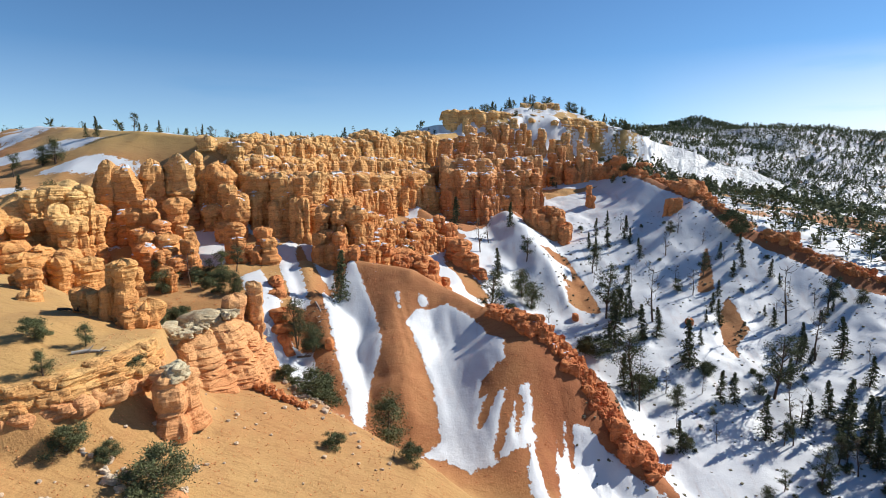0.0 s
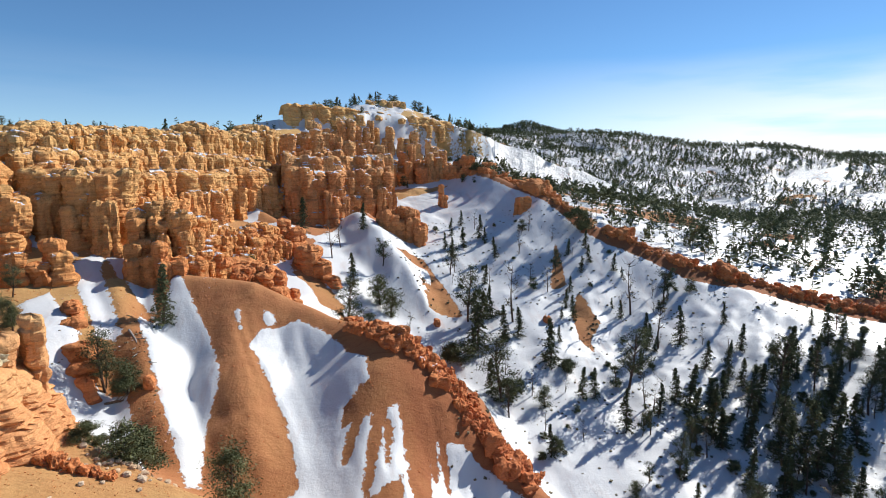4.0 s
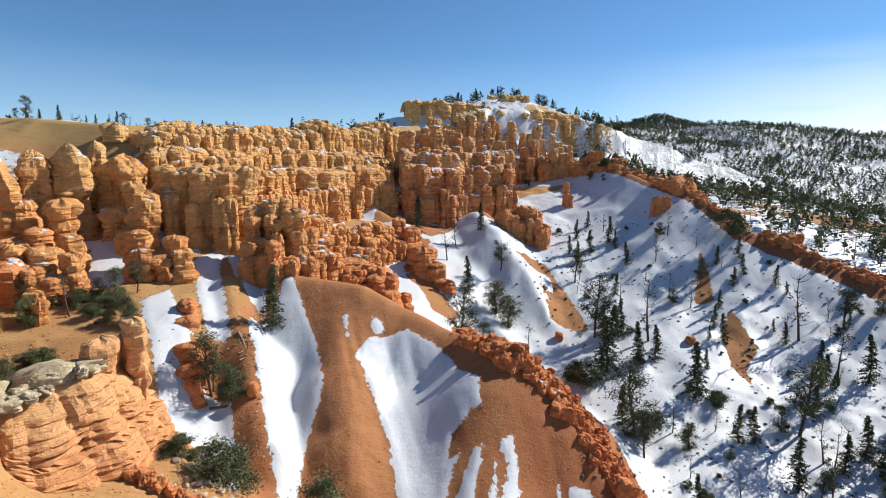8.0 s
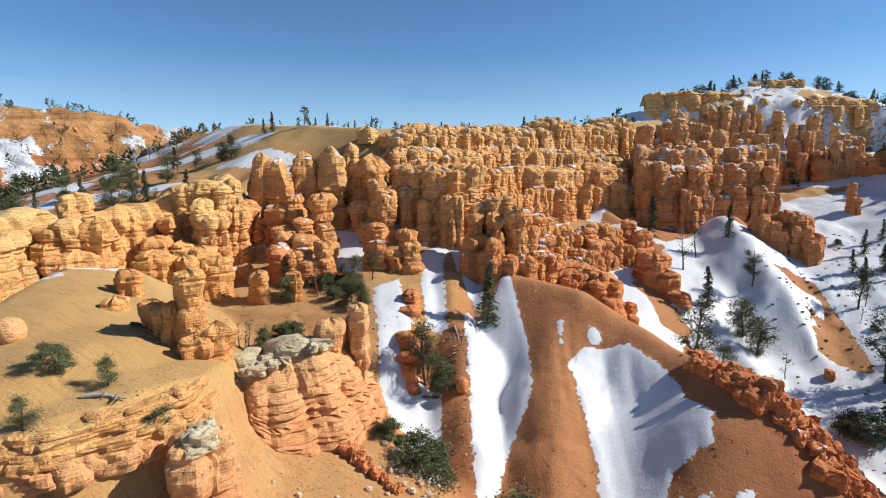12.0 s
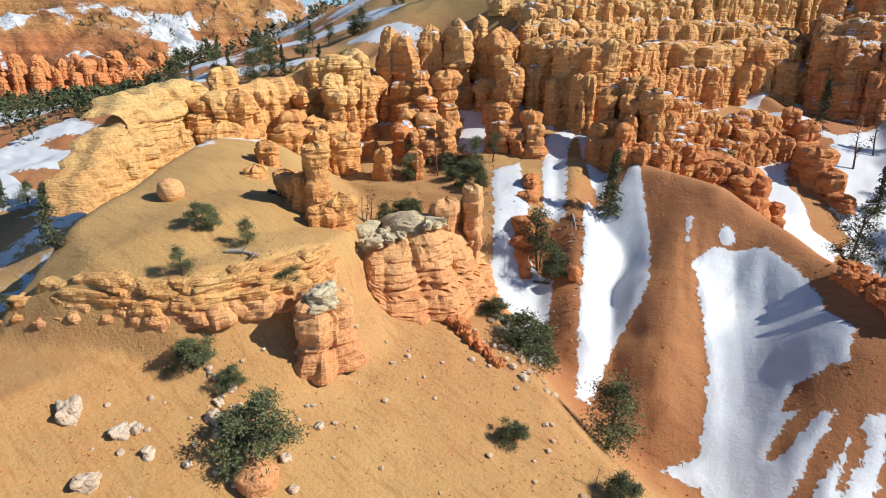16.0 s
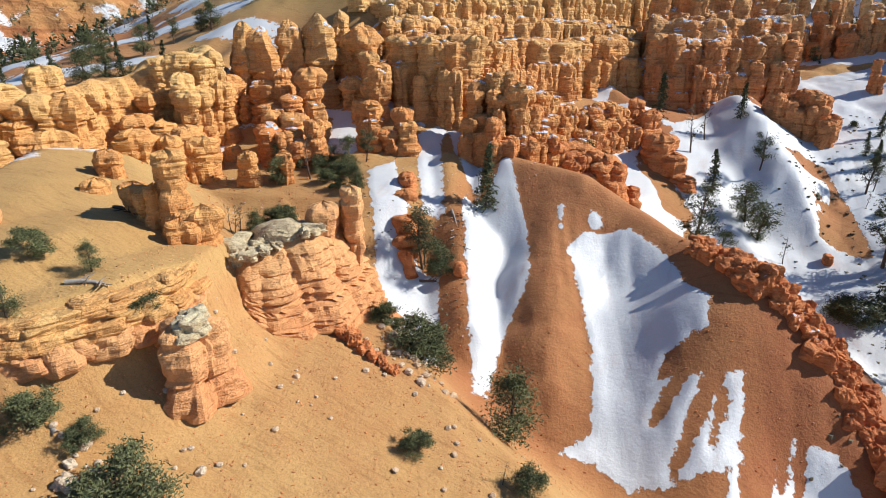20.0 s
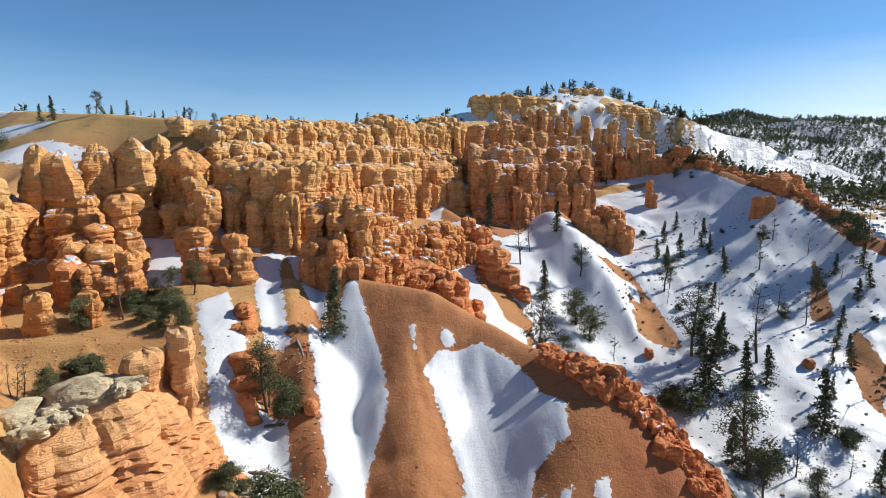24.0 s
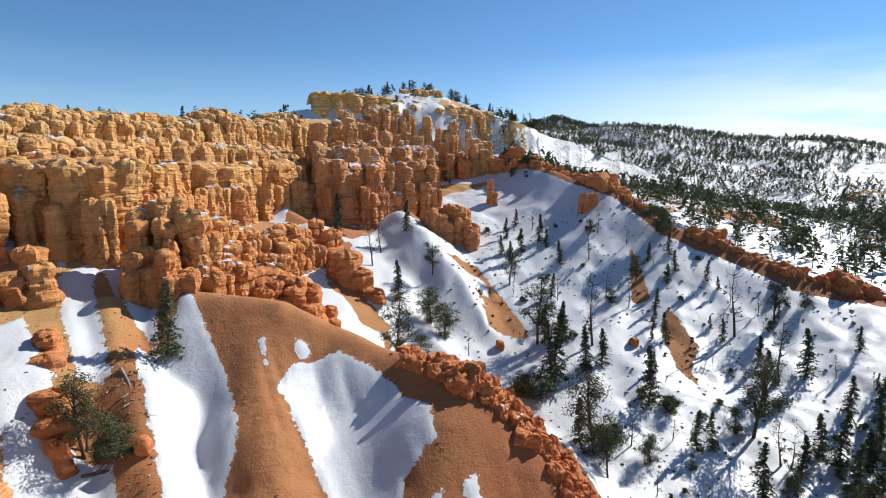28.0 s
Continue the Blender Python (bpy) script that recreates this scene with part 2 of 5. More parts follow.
OCHRE_ROCK = rock("ochre_rock", (0.74, 0.27, 0.085), (0.82, 0.40, 0.135), (0.84, 0.50, 0.19), -15, -1, marks=0.5)
NEAR_ROCK = rock("near_rock", (0.76, 0.31, 0.12), (0.79, 0.36, 0.145), (0.80, 0.42, 0.175), -18, -10, grain=1.4, marks=0.45)
GREY_CAP = rock("grey_cap", (0.60, 0.47, 0.27), (0.64, 0.51, 0.31), (0.60, 0.51, 0.34), -18, -8, grain=2.5, marks=0.9)
STONE = rock("loose_stone", (0.66, 0.42, 0.24), (0.68, 0.50, 0.34), (0.70, 0.56, 0.42), -24, -8, grain=4.0)
NEEDLES = plain("needles", (0.125, 0.14, 0.065), (0.032, 0.042, 0.020), 3.0)
JUNIPER = plain("juniper_green", (0.16, 0.17, 0.075), (0.045, 0.055, 0.026), 3.0)
DRY = plain("dry_scrub", (0.24, 0.19, 0.12), (0.09, 0.085, 0.05), 4.0)
BARK = plain("bark", (0.15, 0.10, 0.07), (0.05, 0.038, 0.03), 8.0)
DEADWOOD = plain("dead_wood", (0.42, 0.38, 0.33), (0.16, 0.13, 0.11), 8.0)

# ---- the lie of the land ----
def along(x, y, line):
    """Distance to a line of (x, y, z) points, the height on it, the side (+1 left) and the share of the way."""
    n = len(line) - 1
    ds, zs, ts, ss = [], [], [], []
    for k in range(n):
        (ax, ay, az), (bx, by, bz) = line[k][:3], line[k + 1][:3]
        ux, uy = bx - ax, by - ay
        t = np.clip(((x - ax) * ux + (y - ay) * uy) / (ux * ux + uy * uy), 0, 1)
        dx, dy = x - ax - t * ux, y - ay - t * uy
        ds.append(np.hypot(dx, dy))
        zs.append(az + t * (bz - az))
        ts.append((k + t) / n)
        ss.append(np.sign(ux * dy - uy * dx + 1e-9))
    ds = np.array(ds)
    best = ds.min(0)
    near = ds.argmin(0)[None]
    w = ((best + 0.05) / (ds + 0.05)) ** 7
    total = w.sum(0)
    return best, (w * np.array(zs)).sum(0) / total, np.take_along_axis(np.array(ss), near, 0)[0], (w * np.array(ts)).sum(0) / total


def crest(x, y, line, left, right, blunt=1.0):
    d, z, s, _ = along(x, y, line)
    return z - np.where(s > 0, left, right) * (np.sqrt(d * d + blunt * blunt) - blunt)


def smax(a, b, k=1.0):
    h = np.clip(0.5 + 0.5 * (a - b) / k, 0, 1)
    return b + (a - b) * h + k * h * (1 - h)


def rise(v, a, b):
    t = np.clip((v - a) / (b - a), 0, 1)
    return t * t * (3 - 2 * t)


def hashed(i, j, k):
    v = np.sin(i * 127.1 + j * 311.7 + k * 74.7) * 43758.5453
    return v - np.floor(v)


def ripple(x, y, size, seed=0):
    """Smooth value noise, -1 to 1."""
    u, v = x / size, y / size
    i, j = np.floor(u), np.floor(v)
    fu, fv = u - i, v - j
    fu, fv = fu * fu * (3 - 2 * fu), fv * fv * (3 - 2 * fv)
    a = hashed(i, j, seed) * (1 - fu) + hashed(i + 1, j, seed) * fu
    b = hashed(i, j + 1, seed) * (1 - fu) + hashed(i + 1, j + 1, seed) * fu
    return 2 * (a * (1 - fv) + b * fv) - 1


def rough(x, y, size, seed=0, octaves=4):
    out, amp = np.zeros(x.shape), 1.0
    for o in range(octaves):
        out = out + amp * ripple(x + 13.7 * o, y - 7.1 * o, size, seed + o)
        amp, size = amp * 0.5, size * 0.48
    return out


GULLY = [(-3, 104, -8), (3, 94, -11), (9, 84, -15), (15, 71, -23), (18, 58, -28), (20, 46, -30.5), (24, 36, -34), (34, 10, -39), (40, -60, -46)]
RIGHT_RIDGE = [(22, 140, 3), (34, 128, 1.5), (38, 108, -1.5), (42.5, 96, -4.5), (48, 86, -9.5), (60, 71, -15.8), (73, 61, -20.5), (95, 45, -27), (130, 20, -34)]
RED_RIDGE = [(-17, 59, -11.5), (-8.7, 57.5, -12.6), (-3.9, 56.3, -14.8), (1, 53.5, -16.4), (4.9, 50, -17), (8.5, 47.3, -19.2), (11, 45, -22), (13.2, 43.2, -25), (15.2, 41.2, -27.5), (20.5, 37, -31.5)]
NOSE_MID = [(-10.5, 55, -14.6), (-9.3, 48, -18.0), (-7.8, 42, -20.8), (-6.6, 38, -23.0), (-5.8, 34.5, -26.5)]
NOSE_LEFT = [(-23, 57.5, -11.5), (-20.6, 52, -14.2), (-18.2, 49.2, -15.6), (-16, 43.8, -19.1), (-13.6, 39.4, -21.0), (-12, 35.5, -24.5)]
NOSE_RIGHT = [(5, 48.5, -17.2), (3.4, 44.6, -18.6), (2.8, 40.5, -22.4), (4.5, 36, -26), (6, 33, -28.5)]
PILLAR_RIDGE = [(-12, 92, -6.5), (-6, 87, -9.5), (-2.5, 83, -14.5), (1, 77, -17.2), (6, 70, -20), (10, 64, -23)]
SNOW_SPUR = [(6, 96, -7.5), (8.2, 85.5, -10.2), (11.5, 79, -14.2), (15.5, 71.5, -21.5)]
PLATEAU = [(-120, 112, 9), (-75, 86, 8), (-58, 79.5, 7), (-45, 79, 6), (-35, 88, 6), (-24, 103, 6.2), (-17, 117, 7), (-12, 128, 8.5), (-5, 139, 10)]
MESA = [(-10, 149, 13), (8, 165, 18.5), (17, 176, 22), (30, 176, 19), (46, 168, 13), (80, 165, 2)]
LEFT_WALL = [(-45, 19, -13.5), (-50.5, 24.5, -11.5), (-54.5, 31, -9.6), (-56, 38, -8.8), (-56, 48, -7.2), (-57, 58, -4.5), (-58, 68, 0)]
DOME = [(-48, 31, -8.8), (-43, 27.5, -9), (-36, 22, -9.5), (-29.7, 20.5, -10.0), (-26.5, 20.5, -11)]
DOME_EDGE = [(-46.5, 29, 0), (-39, 20, 0), (-34, 12.5, 0), (-31.5, 8, 0)]
MESA_EDGE = [(-12, 146.5, 0), (-2.1, 148.5, 0), (6.3, 151.5, 0), (13.7, 156.5, 0), (26.8, 159.5, 0), (39.9, 163.5, 0), (52, 165, 0)]
CAP_SPUR = [(-36, 30, -12), (-28, 30.2, -12.9), (-25, 30.6, -13.6), (-23.2, 33, -13.6)]
FAR_LEFT = [(-520, -80, 34), (-430, 40, 31), (-330, 130, 28), (-250, 215, 19), (-215, 290, 14), (-185, 380, 10), (-150, 500, 6)]
FAR_RIGHT = [(20, 330, 16), (60, 345, 20), (150, 400, 27), (235, 390, 24), (330, 310, 13), (450, 200, 8), (700, -50, 8)]
FAR_PEAK = [(150, 590, 38), (182, 565, 42), (215, 560, 49.5), (250, 562, 42), (300, 590, 36)]
LEDGE = [(-60, 3, 0), (-34, 8.8, 0), (-30, 11.4, 0), (-25.4, 15.2, 0), (-23.6, 19.5, 0), (-23.4, 24, 0), (-25.2, 28.4, 0), (-23.0, 31, 0), (-22, 36, 0)]
EDGE = [(-19, 34, 0), (-12, 29.5, 0), (-3, 26, 0), (8, 22, 0), (20, 12, 0)]


def lie(x, y):
    x, y = np.asarray(x, float), np.asarray(y, float)
    d, z, s, _ = along(x, y, GULLY)
    h = z + 0.14 * np.minimum(d, 22) + 0.30 * np.clip(d - 22, 0, 23)
    far = np.hypot(x - 5, y - 60)
    h = h + rise(far, 90, 220) * (-19 + 3 * ripple(x, y, 60, 5) - h)
    h = smax(h, crest(x, y, FAR_RIGHT, 0.05, 0.22, 8) + (5 * ripple(x, y, 70, 31) + 3.5 * (0.5 - np.abs(rough(x, y, 42, 34, 3)))) * rise(far, 120, 230), 6)
    h = smax(h, crest(x, y, FAR_PEAK, 0.32, 0.32, 6), 6)
    h = smax(h, crest(x, y, FAR_LEFT, 0.03, 0.40, 6) + 14 * (0.5 - np.abs(rough(x, y, 38, 33, 5))) * rise(-x, 120, 200), 6)
    d, z, s, _ = along(x, y, RIGHT_RIDGE)
    flank = (0.31 + 0.13 * rise(y, 75, 105)) * d + 0.10 * np.minimum(d, 20) - 0.05 * np.maximum(d - 20, 0) + 0.15 * np.clip(d - 1, 0, 6) * rise(y, 70, 100)
    flank = flank + 0.14 * np.minimum(d, 12) * rise(92 - y, 0, 15)
    h = smax(h, z - np.where(s > 0, 0.7 * d, flank), 1.5)
    d, z, s, _ = along(x, y, PLATEAU)
    fall = (0.95 - 0.45 * rise(-x, 52, 64)) * np.minimum(d, 16) + (0.22 + 0.13 * rise(x, -26, -16)) * np.maximum(d - 16, 0) + 0.6 * np.maximum(d - 38, 0)
    h = smax(h, z - np.where(s > 0, 0.015 * d, fall), 2)
    d, _, s, _ = along(x, y, MESA_EDGE)
    h = smax(h, crest(x, y, MESA, 0.4, 0.30, 5) - np.where(s < 0, 7.5 * rise(d, 0, 3) + 0.2 * d, 0), 2)
    h = smax(h, crest(x, y, PILLAR_RIDGE, 0.75, 0.75, 1), 1)
    h = smax(h, crest(x, y, SNOW_SPUR, 0.6, 0.7, 1), 1)
    h = smax(h, crest(x, y, RED_RIDGE, 0.75, 0.82, 1.0), 1.0)
    h = smax(h, crest(x, y, NOSE_RIGHT, 0.8, 0.62, 2.0), 2.0)
    h = smax(h, crest(x, y, NOSE_MID, 0.75, 0.8, 2.4), 1.4)
    h = smax(h, crest(x, y, NOSE_LEFT, 0.8, 0.8, 1.0), 0.5)
    h = smax(h, crest(x, y, LEFT_WALL, 0.5, 1.25, 1.2), 1.2)
    plane = -16.8 - 0.286 * (x + 20.3) - 0.031 * (y - 13.9)
    plane = np.where(x > -4, plane - 0.25 * (x + 4), plane)
    d, _, s, _ = along(x, y, EDGE)
    front = plane - np.where(s > 0, 0.85 * d, 0) - 0.02 * np.maximum(6 - y, 0) ** 1.3
    front = np.minimum(front, -14.9 - 0.1 * np.maximum(-x - 32, 0) ** 1.1)
    h = smax(h, front, 2.0)
    d, _, s, _ = along(x, y, LEDGE)
    e, _, _, _ = along(x, y, DOME)
    dome = crest(x, y, DOME, 0.30, 0.24, 4) - 0.4 * np.maximum(e - 7, 0) - np.where(s < 0, 1.7 * np.minimum(d, 1.6) + 0.45 * d, 0)
    d, _, s, _ = along(x, y, DOME_EDGE)
    dome = dome - np.where(s < 0, 0.85 * np.minimum(d, 7), 0)
    h = smax(h, dome, 0.6)
    h = smax(h, crest(x, y, CAP_SPUR, 1.0, 1.9, 1.0), 0.5)
    d, _, s, t = along(x, y, RIGHT_RIDGE)
    runs = np.where(s < 0, rise(d, 3, 10) * rise(42 - d, 0, 8), 0)
    h = h + runs * (0.24 * ripple(95 * t, 0.10 * d, 2.6, 21) + 0.13 * ripple(95 * t, 0.2 * d, 1.1, 22) + 0.20 * rough(x, y, 2.6, 23, 3))
    rills = rise(x, -14, -8) * rise(18 - x, 0, 4) * rise(y, 30, 35) * rise(56 - y, 0, 6)
    h = h - rills * (0.16 * (1 - np.abs(ripple(x + 0.35 * y, 0.12 * y, 1.5, 24))) ** 3 + 0.08 * (1 - np.abs(ripple(x + 0.3 * y, 0.2 * y, 0.7, 25))) ** 3)
    calm = rise(far, 60, 110)
    return h + (0.16 + 0.5 * calm) * rough(x, y, 7.0, 3, 3) + (0.05 + 0.12 * calm) * rough(x, y, 1.7, 11, 3)


def ground(x, y):
    """The lie of the land, with the hollow under the wide snow patch smoothed by its drifts."""
    x, y = np.asarray(x, float), np.asarray(y, float)
    h = lie(x, y)
    soft = rise(11 - np.hypot((x - 1.0) * 1.25, y - 40.5), 0, 4)
    spot = soft > 0
    if spot.any():
        px, py = x[spot], y[spot]
        mean = np.zeros(px.shape)
        for k in range(10):
            reach, a = (1.3, 2.8)[k % 2], 0.6283 * k
            mean = mean + lie(px + reach * math.cos(a), py + reach * math.sin(a)) / 10
        h[spot] = h[spot] + soft[spot] * (mean - h[spot])
    return h

# ---- ground ----
def steps(core, grow, far, size):
    """Even steps over the core, then steps that grow towards both ends."""
    a, b = core
    out = list(np.arange(a, b, size))
    s, v = size, b
    while v < far[1]:
        out.append(v)
        s *= grow
        v += s
    s, v = size, a - size
    low = []
    while v > far[0]:
        low.append(v)
        s *= grow
        v -= s
    return np.array(low[::-1] + out)


def sheet(name, xs, ys, zs, mat, **fields):
    nx, ny = len(xs), len(ys)
    gx, gy = np.meshgrid(xs, ys)
    co = np.stack([gx, gy, zs], -1).reshape(-1, 3)
    i = np.arange(nx * ny).reshape(ny, nx)
    quads = np.stack([i[:-1, :-1], i[:-1, 1:], i[1:, 1:], i[1:, :-1]], -1).reshape(-1, 4)
    me = bpy.data.meshes.new(name)
    me.vertices.add(len(co))
    me.vertices.foreach_set("co", co.ravel())
    me.loops.add(quads.size)
    me.loops.foreach_set("vertex_index", quads.ravel())
    me.polygons.add(len(quads))
    me.polygons.foreach_set("loop_start", np.arange(0, quads.size, 4))
    me.polygons.foreach_set("use_smooth", np.ones(len(quads), bool))
    for key, v in fields.items():
        me.attributes.new(key, "FLOAT", "POINT").data.foreach_set("value", np.asarray(v, np.float32).ravel())
    me.update()
    me.materials.append(mat)
    return new(name, me)


# Outlines of the lasting snow fields and of the bare earth within them, in plan.
GULLY_SNOW = [(-35.7, 53.6), (-39.0, 60.1), (-39.7, 64.6), (-35.6, 62.5), (-33.3, 59.1), (-32.0, 55.1), (-32.9, 53.5), (-34.0, 53.1)]
STRIP = [(-16.6, 58.7), (-15.6, 56.9), (-14.1, 54.4), (-12.3, 51.3), (-10.7, 46.8), (-10.7, 44.9), (-11.1, 42.4), (-10.9, 38.5), (-10.6, 35.2), (-11.2, 34.7), (-12.1, 36.8), (-14.0, 40.7), (-15.7, 44.7), (-17.3, 48.0), (-18.6, 50.5), (-19.4, 53.2), (-17.7, 53.1), (-17.2, 56.2), (-17.3, 57.9)]
STRIP_TOP = [(-28.0, 60.9), (-26.3, 65.0), (-25.0, 60.2), (-21.9, 53.6), (-19.8, 49.2), (-21.6, 48.4), (-23.5, 51.7), (-26.9, 57.9)]
STRIP_MID = [(-26.3, 65.0), (-23.3, 64.9), (-19.5, 58.9), (-17.7, 53.1), (-20.3, 55.9), (-23.2, 59.9)]
LEFT_SNOW = [(-29.1, 51.3), (-27.8, 54.5), (-24.6, 49.8), (-22.9, 48.1), (-22.2, 45.6), (-19.8, 44.2), (-18.1, 44.2), (-15.2, 37.7), (-13.7, 34.3), (-14.5, 32.8), (-15.8, 33.0), (-17.0, 33.9), (-18.2, 34.5), (-19.7, 36.1), (-24.9, 45.1), (-27.4, 48.3)]
PATCH = [(-8.3, 50.0), (-7.4, 52.4), (-3.6, 53.8), (-0.9, 52.5), (1.1, 50.0), (1.3, 48.8), (3.2, 46.6), (3.2, 44.2), (2.2, 43.3), (0.7, 42.4), (0.4, 40.6), (2.0, 40.8), (4.8, 41.9), (7.2, 42.7), (7.3, 41.3), (7.3, 38.2), (1.8, 34.7), (-0.2, 33.9), (-2.8, 34.6), (-5.2, 33.9), (-3.2, 36.3), (-4.3, 41.8), (-6.1, 45.9)]
BEHIND = [(-9.1, 72.9), (-7.4, 74.9), (-2.9, 70.6), (-1.4, 67.6), (1.1, 67.7), (1.4, 63.3), (-2.9, 62.6), (-4.6, 63.4), (-5.9, 66.9)]
SPUR = [(-2.1, 86.1), (4.7, 99.0), (7.6, 86.8), (9.8, 81.2), (12.0, 78.4), (14.6, 76.4), (15.5, 72.3), (15.1, 68.3), (15.0, 64.6), (14.1, 60.1), (12.0, 62.9), (8.2, 66.0), (6.2, 67.3), (4.0, 67.1), (3.3, 68.5), (1.2, 70.9), (-1.1, 77.7)]
SPURDIRT = [(9.1, 86.7), (10.7, 85.1), (15.4, 83.6), (17.7, 77.5), (18.7, 71.3), (15.6, 72.9), (15.1, 76.7), (12.4, 81.1)]
TRI1 = [(40.2, 84.3), (37.6, 74.3), (35.2, 74.1)]
TRI2 = [(38.6, 71.6), (39.3, 65.8), (36.1, 62.9), (35.6, 60.6), (34.7, 62.9), (36.2, 68.1)]
SPILL = [(8.8, 40.6), (11.6, 40.2), (15.3, 38.8), (18.8, 37.2), (11.8, 35.2), (9.4, 36.6)]


def inside(x, y, outline):
    """Metres inside (+) or outside (-) an outline in plan."""
    n = len(outline)
    best, odd = np.full(x.shape, 1e9), np.zeros(x.shape, bool)
    for k in range(n):
        (ax, ay), (bx, by) = outline[k], outline[(k + 1) % n]
        ux, uy = bx - ax, by - ay
        t = np.clip(((x - ax) * ux + (y - ay) * uy) / (ux * ux + uy * uy + 1e-9), 0, 1)
        best = np.minimum(best, np.hypot(x - ax - t * ux, y - ay - t * uy))
        if by != ay:
            odd ^= ((ay > y) != (by > y)) & (x < ux * (y - ay) / uy + ax)
    return np.where(odd, best, -best)


def band(x, y, line, width):
    """Metres inside a band round a line whose half width is given."""
    d, _, _, t = along(x, y, [(a, b, 0) for a, b in line])
    return width * (1 - 0.55 * t) - d


FINGERS = [
    ([(2.6, 43), (1.6, 40.5), (0.6, 38.2)], 0.75), ([(4.2, 42.5), (3.2, 39), (2.2, 35.6)], 0.7), ([(4.6, 40.5), (4.2, 37.6)], 0.45),
    ([(7.2, 44), (7.2, 40), (7.0, 36), (7.4, 33)], 1.5), ([(8.8, 41.5), (8.6, 38.4)], 0.6), ([(9.8, 41), (9.8, 38)], 0.45),
]


def snow_share(x, y, z):
    v = np.full(x.shape, -3.0)
    for field in (STRIP, GULLY_SNOW, STRIP_TOP, STRIP_MID, LEFT_SNOW, PATCH, BEHIND, SPUR, SPILL):
        v = np.maximum(v, inside(x, y, field))
    v = np.maximum(v, 0.7 - np.hypot(x + 6.7, y - 53.6))
    v = np.maximum(v, band(x, y, [(-9.9, 53.6), (-9.4, 51.8)], 0.3))
    v = np.maximum(v, inside(x, y, [(6, 40.5), (12, 41.5), (19, 36), (22, 30), (6, 28), (5, 34)]))
    # The shaded side of the long ridge keeps its snow down to the gully.
    d, _, s, t = along(x, y, RIGHT_RIDGE)
    g, _, gs, _ = along(x, y, GULLY)
    slope = np.minimum(np.minimum(np.where(s < 0, d, -d) - 3.0 + 1.6 * rise(y, 80, 95), 60.0), np.where(gs > 0, g, -g) + 3.0)
    slope = np.minimum(slope, 112.0 - y + 0.5 * (x - 10))
    v = np.maximum(v, np.where((x > 12) & (y < 125), slope, -3))
    for bare in (SPURDIRT, TRI1, TRI2):
        v = np.minimum(v, -inside(x, y, bare) - (0.8 if bare is SPURDIRT else 0.2))
    for line, width in FINGERS:
        v = np.minimum(v, -band(x, y, line, width))
    v = np.minimum(v, 0.2 + np.maximum(along(x, y, RED_RIDGE[3:])[0] - 1.4, 0) * 0.9)
    # Old patches on the heights, behind the ridge and in the woods.
    far = np.hypot(x - 5, y - 60)
    d, _, s, _ = along(x, y, PLATEAU)
    top = np.where((s > 0) & (d > 2.5) & (far < 150), 0.55 + 1.2 * ripple(x, y, 9, 61), -3)
    north = np.where(along(x, y, RIGHT_RIDGE)[2] > 0, 0.6 - 0.45 * rise(95 - x, 0, 25) + 1.5 * ripple(x, y, 11, 62) + 0.7 * ripple(x, y, 4, 64), -3)
    north = np.where((y < 40) | (along(x, y, RIGHT_RIDGE)[0] < 2.0), -3, north)
    hill = np.where((y > 122) & (x > -14), 0.15 + 1.5 * rough(x, y, 7, 63, 3), -3)
    west = np.where((x < -46) & (y > 20) & (far < 110), -0.12 + 1.6 * ripple(x - y, y, 7, 65) - 0.12 * np.maximum(x + 54, 0), -3)
    low = np.where((x < -36) & (y < 24), -0.15 + 1.5 * ripple(x + y, y - x, 8, 66) - np.maximum(z + 13, 0), -3)
    wild = np.where(far > 120, 0.05 + 0.5 * rise(x, 40, 90) + 1.3 * rough(x, y, 14, 67, 3) - 0.4 * rise(-x, 60, 150), -3)
    gullies = np.where((y > 60) & (x < 16) & (y < 118) & (x > -42), -0.35 + 0.9 * rise(x, -8, -1) * rise(y, 72, 80) + 1.5 * ripple(x, y, 3.2, 68) + 0.5 * ripple(x, y, 1.1, 69), -3)
    for more in (top, north, hill, west, low, wild, gullies):
        v = np.maximum(v, more)
    return np.clip(0.5 + 0.5 * v, 0, 1)


def redness(x, y, z):
    r = 0.45 + 0.12 * ripple(x, y, 14, 81) 
    r = r + 0.42 * rise(x, -23, -17) * rise(62 - y, 0, 6) * rise(y + 0.4 * np.minimum(x + 10, 0), 30, 35)
    dome, _, _, _ = along(x, y, DOME)
    r = r - 0.24 * rise(18 - dome, 0, 9) * rise(z, -13.6, -12.4)
    r = r - 0.32 * rise(z, 2, 6) * (y > 60)
    r = r + 0.25 * rise(x, 4, 12) * rise(70 - y, 0, 20)
    r = r + 0.30 * rise(x, -16, -7) * rise(y, 57, 64) * rise(120 - y, 0, 20)
    d, _, _, _ = along(x, y, RIGHT_RIDGE)
    return np.clip(r + 0.25 * rise(8 - d, 0, 6) + 0.35 * rise(-x, 62, 90), 0, 1)


